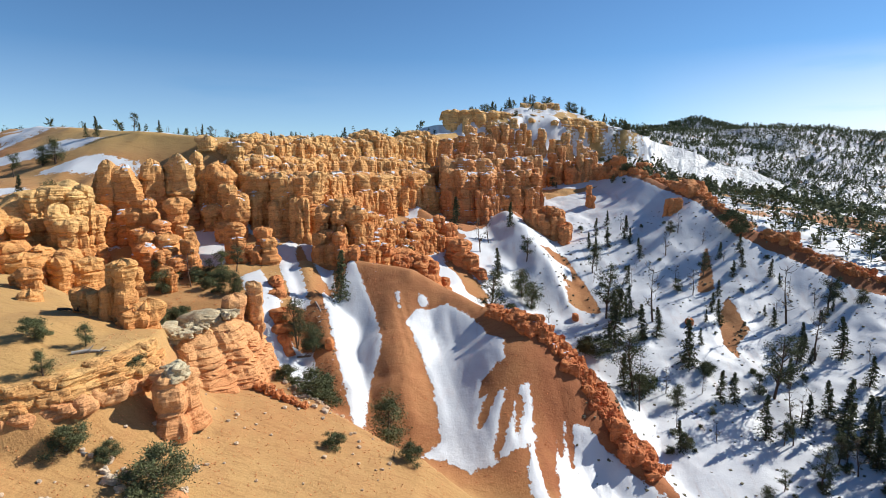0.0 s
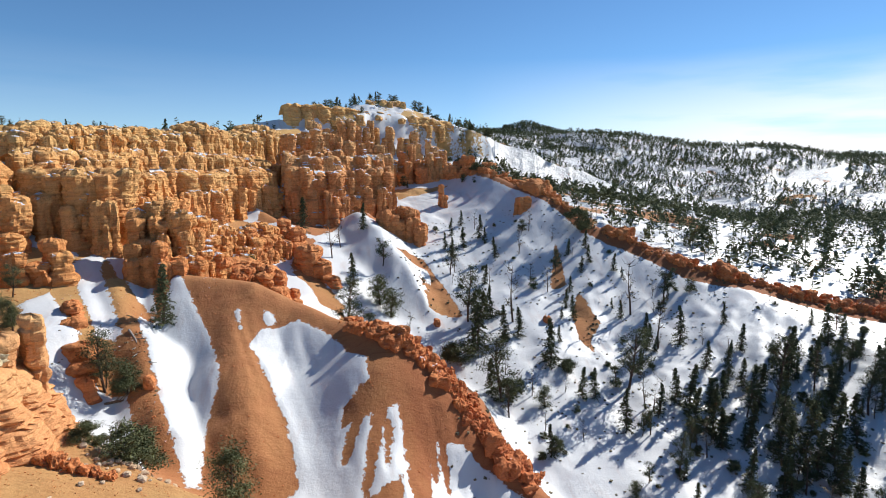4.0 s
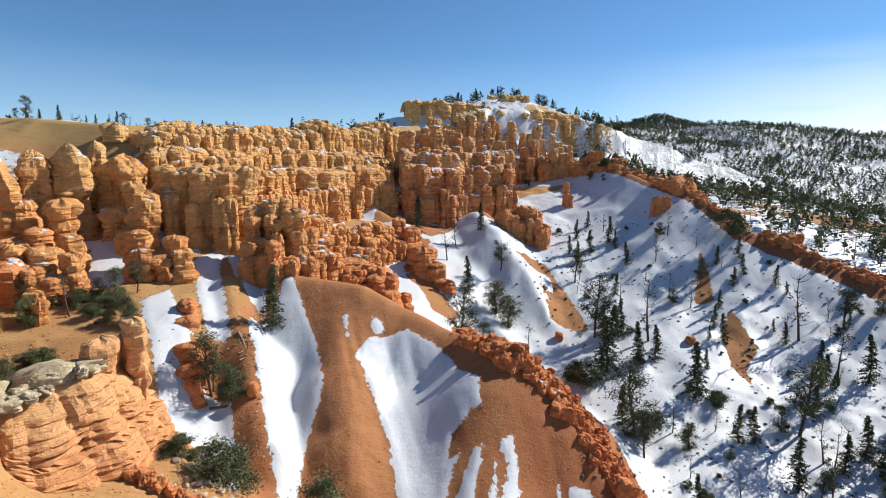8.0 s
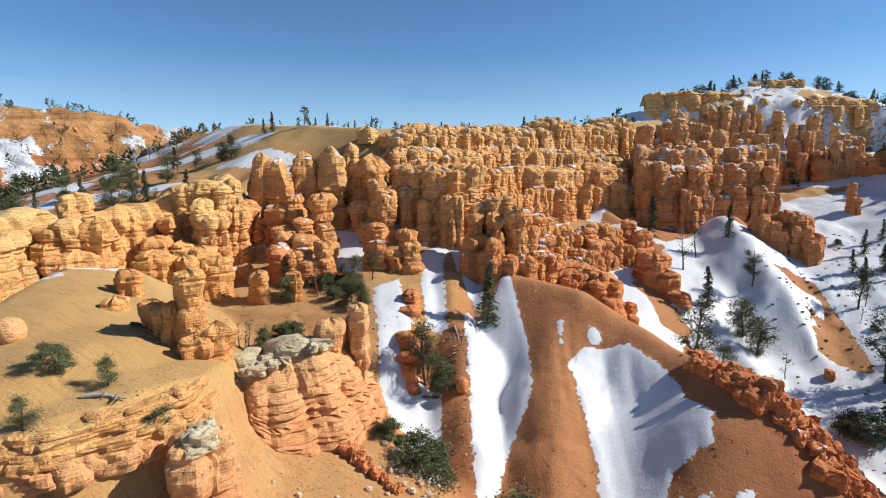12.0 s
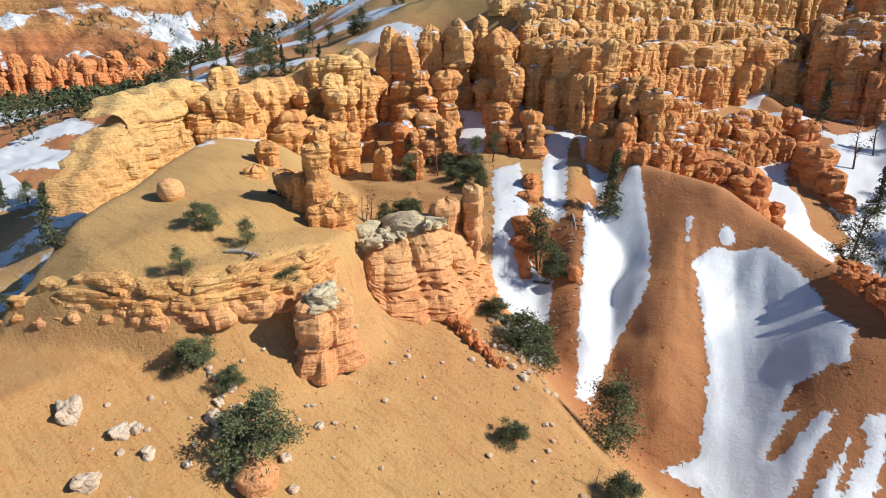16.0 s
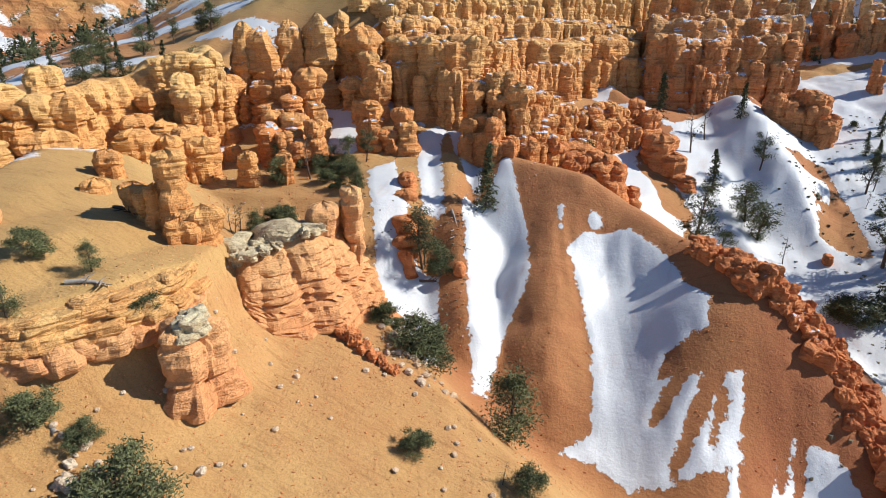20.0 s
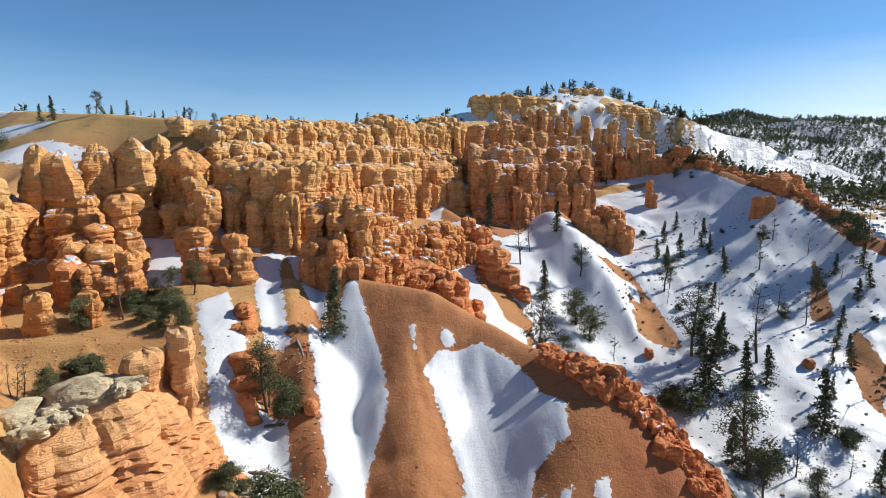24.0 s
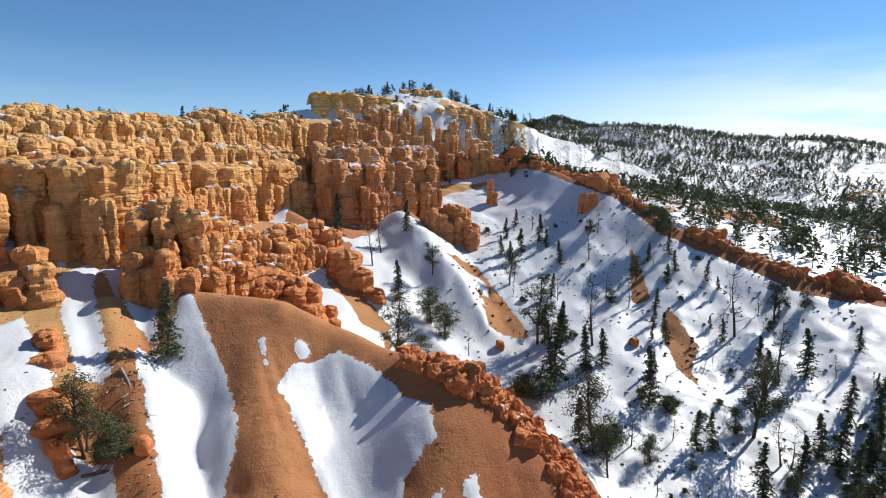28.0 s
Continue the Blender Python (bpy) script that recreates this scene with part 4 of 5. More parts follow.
CLIFFS = (
    ("cliff_upper_knobs", "row of rounded orange sandstone knobs along the rim", UPPER, 1.2, 1.9, 11, dict(ranks=((-2.0, 0.0, 1.0), (0, 0, 1.0), (1.8, -0.16, 0.9), (3.4, -0.32, 0.9)), head=0.8, beds=0.07, spread=0.10)),
    ("cliff_middle_tier", "tier of eroded orange hoodoos below the rim", MIDDLE, 1.2, 1.9, 12, dict(ranks=((-2.0, 0.1, 1.0), (0, 0, 1.0), (1.8, -0.20, 0.9)), head=0.6, beds=0.10, spread=0.08)),
    ("cliff_main_face", "sheer banded orange sandstone wall with ledges", FACE, 1.35, 2.0, 13, dict(ranks=((-1.4, 0.04, 1.0), (0.3, 0, 1.1), (2.0, -0.38, 0.8)), head=0.4, beds=0.17, spread=0.08)),
    ("cliff_lower_tier", "cluster of lower red-orange hoodoos with stacked heads", LOWER, 1.0, 1.5, 14, dict(ranks=((-1.6, 0.12, 1.1), (0, 0, 1.0), (1.4, -0.28, 0.9), (2.6, -0.52, 0.8)), head=0.9, spread=0.14)),
    ("cliff_skirt", "knobbly red rock steps at the foot of the wall", SKIRT, 0.95, 1.4, 15, dict(head=0.8, beds=0.22, spread=0.16)),
    ("cliff_east_wall", "dark red-orange buttressed wall beside the snow basin", EAST, 1.2, 2.4, 21, dict(ranks=((0.4, -0.04, 1.0), (2.0, -0.45, 0.8), (-3.5, 0.2, 1.1)), head=0.45, beds=0.24, spread=0.12)),
    ("red_steps", "stepped dark red rocks behind the bare ridge", RED_STEPS, 1.1, 1.3, 27, dict(ranks=((0, 0, 1.0), (1.2, -0.35, 0.9)), head=0.5, beds=0.28)),
    ("cliff_east_crown", "snow-dusted red rock spires below the mesa", EAST_TOP, 1.2, 2.2, 20, dict(ranks=((0, -0.1, 1.0), (2.0, -0.3, 1.0), (4.5, -0.5, 0.9)), head=0.4, beds=0.22, spread=0.25)),
    ("cliff_red_block", "blocky red rock outcrop at the head of a bare slope", EAST_FOOT, 1.15, 1.6, 22, dict(ranks=((0, 0.1, 1.0), (1.3, -0.15, 0.9)), head=0.4)),
    ("mesa_rim", "flat-topped ochre caprock rim of the mesa", MESA_RIM, 1.2, 6.0, 23, dict(ranks=((1.4, -0.45, 1.0),), head=0.15, beds=0.22, spread=0.2)),
    ("mesa_summit_rock", "small flat ochre rock band on the mesa summit", MESA_TOP, 1.0, 4.0, 24, dict(ranks=((1.0, -0.3, 1.0),), head=0.1, spread=0.1)),
    ("mesa_flank_rocks", "broken red-ochre rocks on the flank of the mesa", MESA_FLANK, 1.1, 1.9, 28, dict(ranks=((0, 0, 1.0), (2.5, -0.3, 1.0)), head=0.4, spread=0.35)),
    ("mesa_step_rocks", "ochre rock steps under the mesa rim", MESA_STEP, 1.2, 2.2, 29, dict(ranks=((0, -0.1, 1.0),), head=0.3, spread=0.4)),
    ("cliff_east_step", "snow-dusted orange rock step below the mesa", EAST_STEP, 1.2, 1.9, 30, dict(ranks=((0, -0.1, 1.0), (2.5, -0.35, 1.0)), head=0.4, spread=0.3)),
    ("far_pale_bluff", "distant pale fluted sandstone bluff", WEST_BLUFF, 2.6, 3.0, 32, dict(ranks=((0, 0, 1.0), (2.5, -0.3, 0.9), (5, -0.6, 0.9)), head=0.4, spread=0.3)),
    ("far_red_bluff", "distant dark red cliff band above the woods", WEST_RED, 2.8, 3.0, 33, dict(ranks=((0, 0, 1.0), (4, -0.4, 0.9), (-5, 0.2, 1)), head=0.4, pointed=0.8, spread=0.5, wild=0.5)),
)
for seed_name, words, line, radius, gap, seed, more in CLIFFS:
    cliff(seed_name, words, line, radius, gap, seed, {20: SNOWY_ROCK, 21: SNOWY_ROCK, 22: RED_ROCK, 27: RED_ROCK, 28: SNOWY_ROCK, 29: SNOWY_ROCK, 30: SNOWY_ROCK, 32: PALE_ROCK, 33: RED_ROCK}.get(seed, CLIFF_ROCK), **more)


def stands(name, label, rows, seed, mat, head=0.75, beds=0.2, bell=False):
    """Columns at places of their own: x, y, top, radius."""
    base = empty(name, label, "cliff", kind="structure")
    rnd = random.Random(seed)
    for k, (x, y, top, radius) in enumerate(rows):
        foot = level(x, y) - 1.2
        me = column_mesh(radius, max(1.6, top - foot), foot, seed * 100 + k, mat, beds, head * rnd.uniform(0.7, 1.2), bell=bell)
        part("rock_column", me, base, m=pose(x, y, foot))
    return base


stands("cliff_fat_columns", "tall fat ochre columns standing side by side", FAT, 16, CLIFF_ROCK, 0.5, 0.2, True)
stands("cliff_column_feet", "banded orange pedestals below the tall columns", FAT_FEET, 17, CLIFF_ROCK, 0.9, 0.24)
stands("cliff_slope_knobs", "rounded orange knobs rising from the sandy slope", [(-35.5, 46.5, -10.6, 0.7), (-34.6, 45.6, -11.2, 0.6), (-38, 44, -10.2, 0.9), (-42.5, 43.5, -9.0, 1.3), (-44.2, 41, -8.6, 1.5), (-45.4, 44.2, -8.2, 1.4), (-45.8, 38.8, -8.0, 1.5), (-43.6, 42.4, -9.4, 1.0)], 50, OCHRE_ROCK, 0.5, 0.26)
stands("cliff_gate", "stacked orange hoodoos beside the snow gully", GATE, 34, CLIFF_ROCK, 0.9, 0.24)
stands("cliff_west_columns", "pale ochre fluted columns of the western wall", WEST_COLUMNS, 18, OCHRE_ROCK, 0.6, 0.24)
stands("cliff_west_blocks", "ochre rock blocks standing in the western wall", WEST_BLOCK, 35, OCHRE_ROCK, 0.5, 0.26)


def bluff(name, label, line, mat, seed, **more):
    """A continuous rock face; joins the cliff of that name where it stands already."""
    base = bpy.data.objects.get(name) or empty(name, label, "cliff", kind="structure")
    return part("rock_face", bluff_mesh(line, mat, seed, **more), base)


bluff("cliff_west_wall", "pale yellow layered sandstone wall with flat ledges", WEST_NEAR, PALE_ROCK, 19, batter=0.14, beds=0.34, flute=0.8, width=2.6, back=3.0)
bluff("cliff_west_wall", "", [(x - 1.6, y + 0.6, z + 1.5) for x, y, z in WEST_NEAR[2:]], PALE_ROCK, 36, batter=0.1, beds=0.25, flute=0.8, width=2.4, back=3.0, ragged=0.7)
stands("cliff_west_wall_blocks", "pale yellow rock blocks before the western wall", [(-44.2, 19.6, -10.0, 1.0), (-46.2, 22.4, -8.6, 1.2), (-48.8, 25.2, -7.4, 1.4), (-51.2, 28.6, -6.6, 1.4), (-47.2, 22.2, -10.2, 1.1), (-50.0, 26.2, -9.0, 1.2), (-52.0, 30.4, -8.0, 1.2)], 48, PALE_ROCK, 0.3, 0.3)
bluff("cliff_west_columns", "", WEST_MID, OCHRE_ROCK, 37, batter=0.3, beds=0.3, flute=0.8, width=2.6, back=2.0)
bluff("cliff_main_face", "", [(x, y, z + 0.3) for x, y, z in FACE], CLIFF_ROCK, 38, batter=0.10, beds=0.22, flute=1.0, width=2.6, back=4.0)
bluff("cliff_middle_tier", "", MIDDLE, CLIFF_ROCK, 39, batter=0.25, beds=0.2, flute=0.9, width=2.2, back=4.0)
bluff("cliff_east_wall", "", [(x - 1.0, y + 3.5, z + 2.6) for x, y, z in EAST], SNOWY_ROCK, 47, batter=0.35, beds=0.3, flute=1.0, width=3.2, back=4.0)
bluff("cliff_east_wall", "", EAST, SNOWY_ROCK, 40, batter=0.2, beds=0.25, flute=1.1, width=2.6, back=4.0)
bluff("red_steps", "", RED_STEPS, RED_ROCK, 41, batter=0.35, beds=0.4, flute=0.6, width=2.0, back=2.0)
bluff("mesa_rim", "", [(x, y, z + 0.4) for x, y, z in MESA_RIM], CLIFF_ROCK, 42, batter=0.12, beds=0.45, flute=0.9, width=4.6, back=6.0, ragged=0.5)
bluff("mesa_summit_rock", "", MESA_TOP, CLIFF_ROCK, 49, batter=0.12, beds=0.3, flute=0.6, width=3.0, back=4.0)


# ---- trees and shrubs ----
def limb(points, radii, sides=6):
    """A tapered bent tube through the points."""
    co, faces = [], []
    for k, (p, r) in enumerate(zip(points, radii)):
        d = Vector(points[min(k + 1, len(points) - 1)]) - Vector(points[max(k - 1, 0)])
        q = d.to_track_quat("Z", "Y")
        for s in range(sides):
            a = 2 * math.pi * s / sides
            co.append(Vector(p) + q @ Vector((r * math.cos(a), r * math.sin(a), 0)))
        if k:
            for s in range(sides):
                a, b = (k - 1) * sides + s, (k - 1) * sides + (s + 1) % sides
                faces.append((a, b, b + sides, a + sides))
    return co, faces


def woven(pieces):
    co, faces = [], []
    for c, f in pieces:
        n = len(co)
        co += [tuple(v) for v in c]
        faces += [tuple(i + n for i in q) for q in f]
    return np.array(co), np.array(faces)


def sprays(places, size, rng, droop=0.0, wide=0.33):
    """Small four-cornered sprays of needles at the places, each turned its own way."""
    p = np.asarray(places, float)
    n = len(p)
    a = rng.normal(size=(n, 3))
    a[:, 2] = a[:, 2] * 0.6 - droop
    a /= np.linalg.norm(a, axis=1)[:, None]
    b = np.cross(a, rng.normal(size=(n, 3)))
    b /= np.linalg.norm(b, axis=1)[:, None]
    s = size * rng.uniform(0.6, 1.4, n)[:, None]
    co = np.stack([p - a * s * 0.6, p + b * s * wide, p + a * s * 0.9, p - b * s * wide], 1).reshape(-1, 3)
    return co, np.arange(4 * n).reshape(n, 4)


def tree_shape(kind, seed, light=False):
    """Trunk pieces and spray places of a tree one unit tall."""
    rnd, rng = random.Random(seed), np.random.default_rng(seed)
    wood, spots, size, droop = [], [], 0.045, 0.0
    bend = rnd.uniform(-0.05, 0.05)
    spine = lambda z: (bend * math.sin(3 * z), 0.6 * bend * math.sin(5 * z + 1), z)
    if kind == "fir":
        wood.append(limb([spine(z) for z in (-0.04, 0.3, 0.65, 1.0)], [0.022, 0.016, 0.009, 0.002]))
        size, droop = 0.050, 0.25
        wide = rnd.uniform(0.21, 0.31)
        for k in range(9 if light else 26):
            z = 0.07 + 0.92 * (k / (8 if light else 25)) ** 1.05
            for _ in range(2 if light else 5):
                a, reach = rnd.uniform(0, 6.28), wide * (1.04 - z) ** 0.8 * rnd.uniform(0.55, 1.2)
                x, y, _z = spine(z)
                tip = (x + reach * math.cos(a), y + reach * math.sin(a), z - 0.25 * reach)
                if not light:
                    wood.append(limb([(x, y, z), tip], [0.005, 0.001], 3))
                for t in np.linspace(0.75 if light else 0.2, 1, 1 if light else 10):
                    spots.append([x + t * (tip[0] - x), y + t * (tip[1] - y), z + t * (tip[2] - z)] + rng.normal(0, 0.012, 3))
    elif kind in ("pine", "juniper", "bush"):
        if kind == "pine":
            wood.append(limb([spine(z) for z in (-0.04, 0.25, 0.5, 0.75, 0.96)], [0.022, 0.018, 0.014, 0.009, 0.003]))
            clumps = [(rnd.uniform(0.30, 0.97), rnd.uniform(0, 6.28)) for _ in range(20)]
            size, swell = 0.042, 0.06
        elif kind == "juniper":
            wood.append(limb([spine(z) for z in (-0.04, 0.2, 0.45, 0.8)], [0.04, 0.028, 0.018, 0.005]))
            clumps = [(rnd.uniform(0.10, 0.93), rnd.uniform(0, 6.28)) for _ in range(26)]
            size, swell = 0.06, 0.085
        else:
            clumps = [(rnd.uniform(0.10, 0.85), rnd.uniform(0, 6.28)) for _ in range(24)]
            size, swell = 0.09, 0.12
        for z, a in clumps:
            if kind == "pine":
                reach = 0.20 * rnd.uniform(0.25, 1.0) * (1.15 - abs(z - 0.6))
            elif kind == "juniper":
                reach = 0.30 * rnd.uniform(0.2, 1.0) * math.sqrt(max(0.05, 1 - ((z - 0.42) / 0.58) ** 2))
            else:
                reach = 0.62 * rnd.uniform(0.2, 1.0) * math.sqrt(max(0.05, 1 - z * z))
            x, y, _z = spine(z) if kind != "bush" else (0, 0, z)
            tip = np.array([x + reach * math.cos(a), y + reach * math.sin(a), z])
            root = spine(max(0.02, z - 0.12 - 0.3 * reach))
            wood.append(limb([root, tuple((np.array(root) + tip) / 2 + (0, 0, -0.01)), tuple(tip)], [0.010, 0.006, 0.002], 4))
            n = 1 if light else {"pine": 170, "juniper": 190, "bush": 300}[kind]
            spots += list(tip + rng.normal(size=(n, 3)) * swell * np.array([1, 1, 0.62]) * rnd.uniform(0.6, 1.15))
    else:
        wood.append(limb([spine(z) for z in (-0.04, 0.25, 0.5, 0.75, 1.0)], [0.02, 0.016, 0.011, 0.007, 0.002]))
        for _ in range(22):
            z, a, reach = rnd.uniform(0.2, 0.95), rnd.uniform(0, 6.28), rnd.uniform(0.05, 0.22)
            x, y, _z = spine(z)
            mid = (x + 0.5 * reach * math.cos(a), y + 0.5 * reach * math.sin(a), z + 0.03)
            tip = (x + reach * math.cos(a + 0.4), y + reach * math.sin(a + 0.4), z + 0.06 + 0.1 * rnd.random())
            wood.append(limb([(x, y, z), mid, tip], [0.007, 0.004, 0.001], 3))
            if rnd.random() < 0.35:
                spots += list(np.array(tip) + rng.normal(size=(14, 3)) * 0.03)
        size = 0.04
    return wood, np.array(spots).reshape(-1, 3), size, droop, rng


TREE_WORDS = {
    "fir": ("fir_tree", "narrow dark green conifer standing in the canyon", "tree"),
    "pine": ("pine_tree", "sparse dark green pine with bare lower trunk", "tree"),
    "juniper": ("juniper_tree", "bushy olive green juniper tree", "tree"),
    "bush": ("shrub", "low rounded grey-green shrub", "shrub"),
    "snag": ("dead_tree", "thin mostly bare dead tree", "tree"),
}
FOLIAGE = {"fir": NEEDLES, "pine": NEEDLES, "juniper": JUNIPER, "bush": JUNIPER, "snag": DRY}
WOOD = {"fir": BARK, "pine": BARK, "juniper": BARK, "bush": BARK, "snag": BARK}
grown = {}


def plant(kind, x, y, height, z=None, seed=0):
    rnd = random.Random(int(x * 31 + y * 17 + seed))
    variant = rnd.randrange(4)
    z = level(x, y) if z is None else z
    m = pose(x, y, z, rnd.uniform(-4, 4), rnd.uniform(-4, 4), rnd.uniform(0, 360)) @ Matrix.Scale(height, 4)
    key = kind, variant
    if key in grown:
        first, tall = grown[key]
        return copy_thing(first, m @ Matrix.Scale(1 / tall, 4))
    wood, spots, size, droop, rng = tree_shape(kind, 100 + 7 * variant + len(kind))
    name, label, category = TREE_WORDS[kind]
    thing = empty(name, label, category, group="trees of the canyon" if category == "tree" else "shrubs of the canyon")
    part("trunk" if kind != "bush" else "stem", quad_mesh("trunk", *woven(wood), WOOD[kind]), thing)
    part("crown", quad_mesh("crown", *sprays(spots, size * (0.5 if kind in ("pine", "juniper", "bush") else 0.85), rng, droop, 0.22), FOLIAGE[kind], False), thing)
    thing.matrix_basis = m
    grown[key] = thing, height
    return thing


# Trees by kind: x, y, height.
FIR_A = [(-17.2, 52.8, 6.5), (-4.3, 85.3, 6.2), (3.3, 73.9, 5.1), (6.0, 88.0, 4.6), (19.5, 62.0, 7.9), (27.8, 57.4, 6.7), (30.0, 52.0, 4.1), (31.5, 51.9, 3.8), (47.5, 58.3, 5.7), (37.6, 47.8, 4.1), (44.3, 41.1, 5.5), (47.7, 36.9, 8.0), (52.0, 37.9, 6.9), (44.2, 35.3, 4.2), (53.8, 54.1, 3.9), (40.2, 44.6, 5.1), (-34.2, 13.2, 3.8), (-65.0, 14.0, 5.3), (-74.6, 17.8, 4.9), (-79.6, 15.8, 5.1), (-72.7, 20.1, 3.6)]
JUNIPER_A = [(-31.4, 51.2, 3.2), (-27.9, 46.8, 2.6), (-17.9, 44.0, 3.7), (-10.2, 67.2, 3.9), (5.0, 65.4, 3.5), (7.2, 72.6, 4.7), (8.7, 70.4, 4.6), (27.8, 90.8, 4.4), (22.8, 93.0, 3.5), (44.3, 80.6, 3.4), (35.7, 67.1, 3.6), (23.2, 69.1, 4.7), (28.9, 84.7, 3.7), (23.6, 63.5, 5.0), (25.7, 63.7, 4.5), (18.1, 60.6, 4.2), (18.9, 54.3, 4.6), (24.7, 51.3, 3.0), (35.0, 53.2, 2.8), (32.6, 46.6, 5.0), (39.1, 54.9, 3.7), (-25.6, 19.9, 1.6), (-25.2, 15.8, 1.7), (-7.7, 31.5, 5.0)]
JUNIPER_B = [(-30.0, 35.7, 2.2), (-35.3, 45.0, 2.9), (-32.6, 50.7, 2.4), (-27.2, 46.2, 2.2), (-18.2, 44.4, 2.5), (58.8, 47.3, 5.0), (46.8, 48.5, 3.5), (59.2, 44.4, 4.2), (-59.5, 24.0, 2.7), (-71.6, 22.0, 2.8)]
BUSH_A = [(-31.0, 47.0, 1.6), (-30.2, 49.2, 1.8), (-14.0, 32.2, 3.3), (-17.1, 33.1, 1.7), (45.2, 85.9, 4.5), (16.1, 60.1, 3.5), (20.7, 52.7, 3.3), (30.3, 56.8, 2.1), (-28.3, 19.0, 1.7), (-22.8, 20.1, 1.6), (-23.1, 14.5, 2.0), (-21.4, 15.3, 1.2), (-17.8, 14.1, 2.9), (-10.3, 24.4, 1.4), (-30.0, 39.1, 1.8), (-13.7, 32.9, 2.4), (-16.8, 34.1, 1.2), (-33.1, 48.6, 1.5), (-4.7, 25.5, 1.6), (-32.4, 10.0, 0.8)]
PINE_A = [(-19.9, 44.6, 5.9), (2.4, 63.1, 7.9), (8.4, 78.9, 5.0), (20.1, 81.2, 5.7), (19.9, 68.8, 8.5), (19.6, 52.8, 8.5), (51.0, 67.1, 6.2), (36.4, 52.3, 8.5), (-19.8, 44.9, 3.8), (52.3, 45.7, 8.5), (34.6, 39.3, 4.7), (48.5, 41.3, 5.3)]
SNAG_A = [(0.5, 79.8, 5.8), (2.1, 85.1, 5.3), (11.1, 67.9, 3.0), (33.1, 84.2, 4.7), (36.6, 88.3, 4.0), (34.1, 73.4, 4.3), (26.2, 67.4, 8.5), (44.9, 66.8, 8.5), (44.8, 58.9, 7.2), (36.7, 49.2, 4.8), (-27.0, 30.7, 2.5), (-6.0, 25.1, 1.3), (39.1, 41.2, 4.2), (38.1, 48.1, 4.4), (-28.8, 7.1, 3.3)]
RIM_TREES = [('fir', -68.2, 80.0, 2.2), ('fir', -66.3, 80.0, 3.0), ('pine', -59.6, 80.0, 2.9), ('fir', -56.2, 82.0, 1.9), ('pine', -48.6, 92.0, 1.9), ('juniper', -46.8, 94.0, 1.4), ('pine', -44.4, 96.0, 2.0), ('fir', -40.9, 106.0, 1.9), ('fir', -39.7, 106.0, 2.3), ('fir', -36.6, 108.0, 1.8), ('fir', -33.6, 110.0, 1.8), ('fir', -30.6, 114.0, 3.2), ('snag', -23.7, 124.0, 2.6), ('juniper', -19.6, 126.0, 1.9), ('pine', -15.8, 130.0, 1.9)]
for kind, spots in (("fir", FIR_A), ("juniper", JUNIPER_A), ("juniper", JUNIPER_B), ("bush", BUSH_A), ("pine", PINE_A), ("snag", SNAG_A),):
    for x, y, tall in spots:
        plant("fir" if kind == "juniper" and x > 10 and tall > 3.2 else kind, x, y, tall)
GULLY_GREEN = [('juniper', -37.8, 48.0, 2.6), ('pine', -30.2, 52.8, 3.6), ('bush', -30.5, 39.7, 1.5), ('bush', -31.4, 39.3, 1.2), ('bush', -30.8, 36.6, 1.1), ('bush', -35.8, 49.0, 1.0), ('bush', -33.5, 49.8, 1.6), ('bush', -31.6, 49.2, 1.4), ('bush', -29.4, 46.4, 1.3), ('snag', -31.0, 35.0, 2.6), ('snag', -31.8, 35.0, 2.2), ('snag', -33.2, 47.2, 4.2), ('juniper', -29.4, 38.2, 1.4)]
for kind, x, y, tall in GULLY_GREEN:
    plant(kind, x, y, tall)
for kind, x, y, tall in RIM_TREES:
    plant(kind, x, y, tall * 1.15)
_rnd = random.Random(76)
for _ in range(34):
    t = _rnd.uniform(0, 7.99)
    (ax, ay, az), (bx, by, bz) = PLATEAU[int(t)], PLATEAU[int(t) + 1]
    f = t - int(t)
    back = _rnd.uniform(4, 16)
    plant(_rnd.choice(("fir", "fir", "juniper", "pine", "snag")), ax + f * (bx - ax) - 0.5 * back, ay + f * (by - ay) + 0.8 * back, _rnd.uniform(1.2, 2.6))


# ---- single rocks, ledges and the near slope ----
def boulder(name, label, x, y, sx, sy, sz, seed, mat, turn=0, sink=0.12, z=None, group="", square=3.0, worn=0.14):
    z = level(x, y) - sink * sz if z is None else z
    ob = new(name, lump_mesh(name, sx, sy, sz, seed, mat, square, worn))
    ob.matrix_basis = pose(x, y, z, 0, 0, turn)
    return tagged(ob, label, "rock", group)


def hoodoo(label, parts_, mat, seed, group="hoodoos standing free", head=0.8, beds=0.2):
    """Free-standing spires: rows of x, y, top, radius."""
    x, y = parts_[0][:2]
    base = empty("hoodoo", label, "rock spire", (x, y, level(x, y)), group)
    for k, (px, py, top, radius) in enumerate(parts_):
        foot = level(px, py) - 0.6
        me = column_mesh(radius, max(1.2, top - foot), foot, seed + k, mat, beds, head, 24)
        part("spire" if not k else "side_spire", me, base, m=pose(px - x, py - y, foot - base.location.z, 0, 0, 37 * k))
    return base


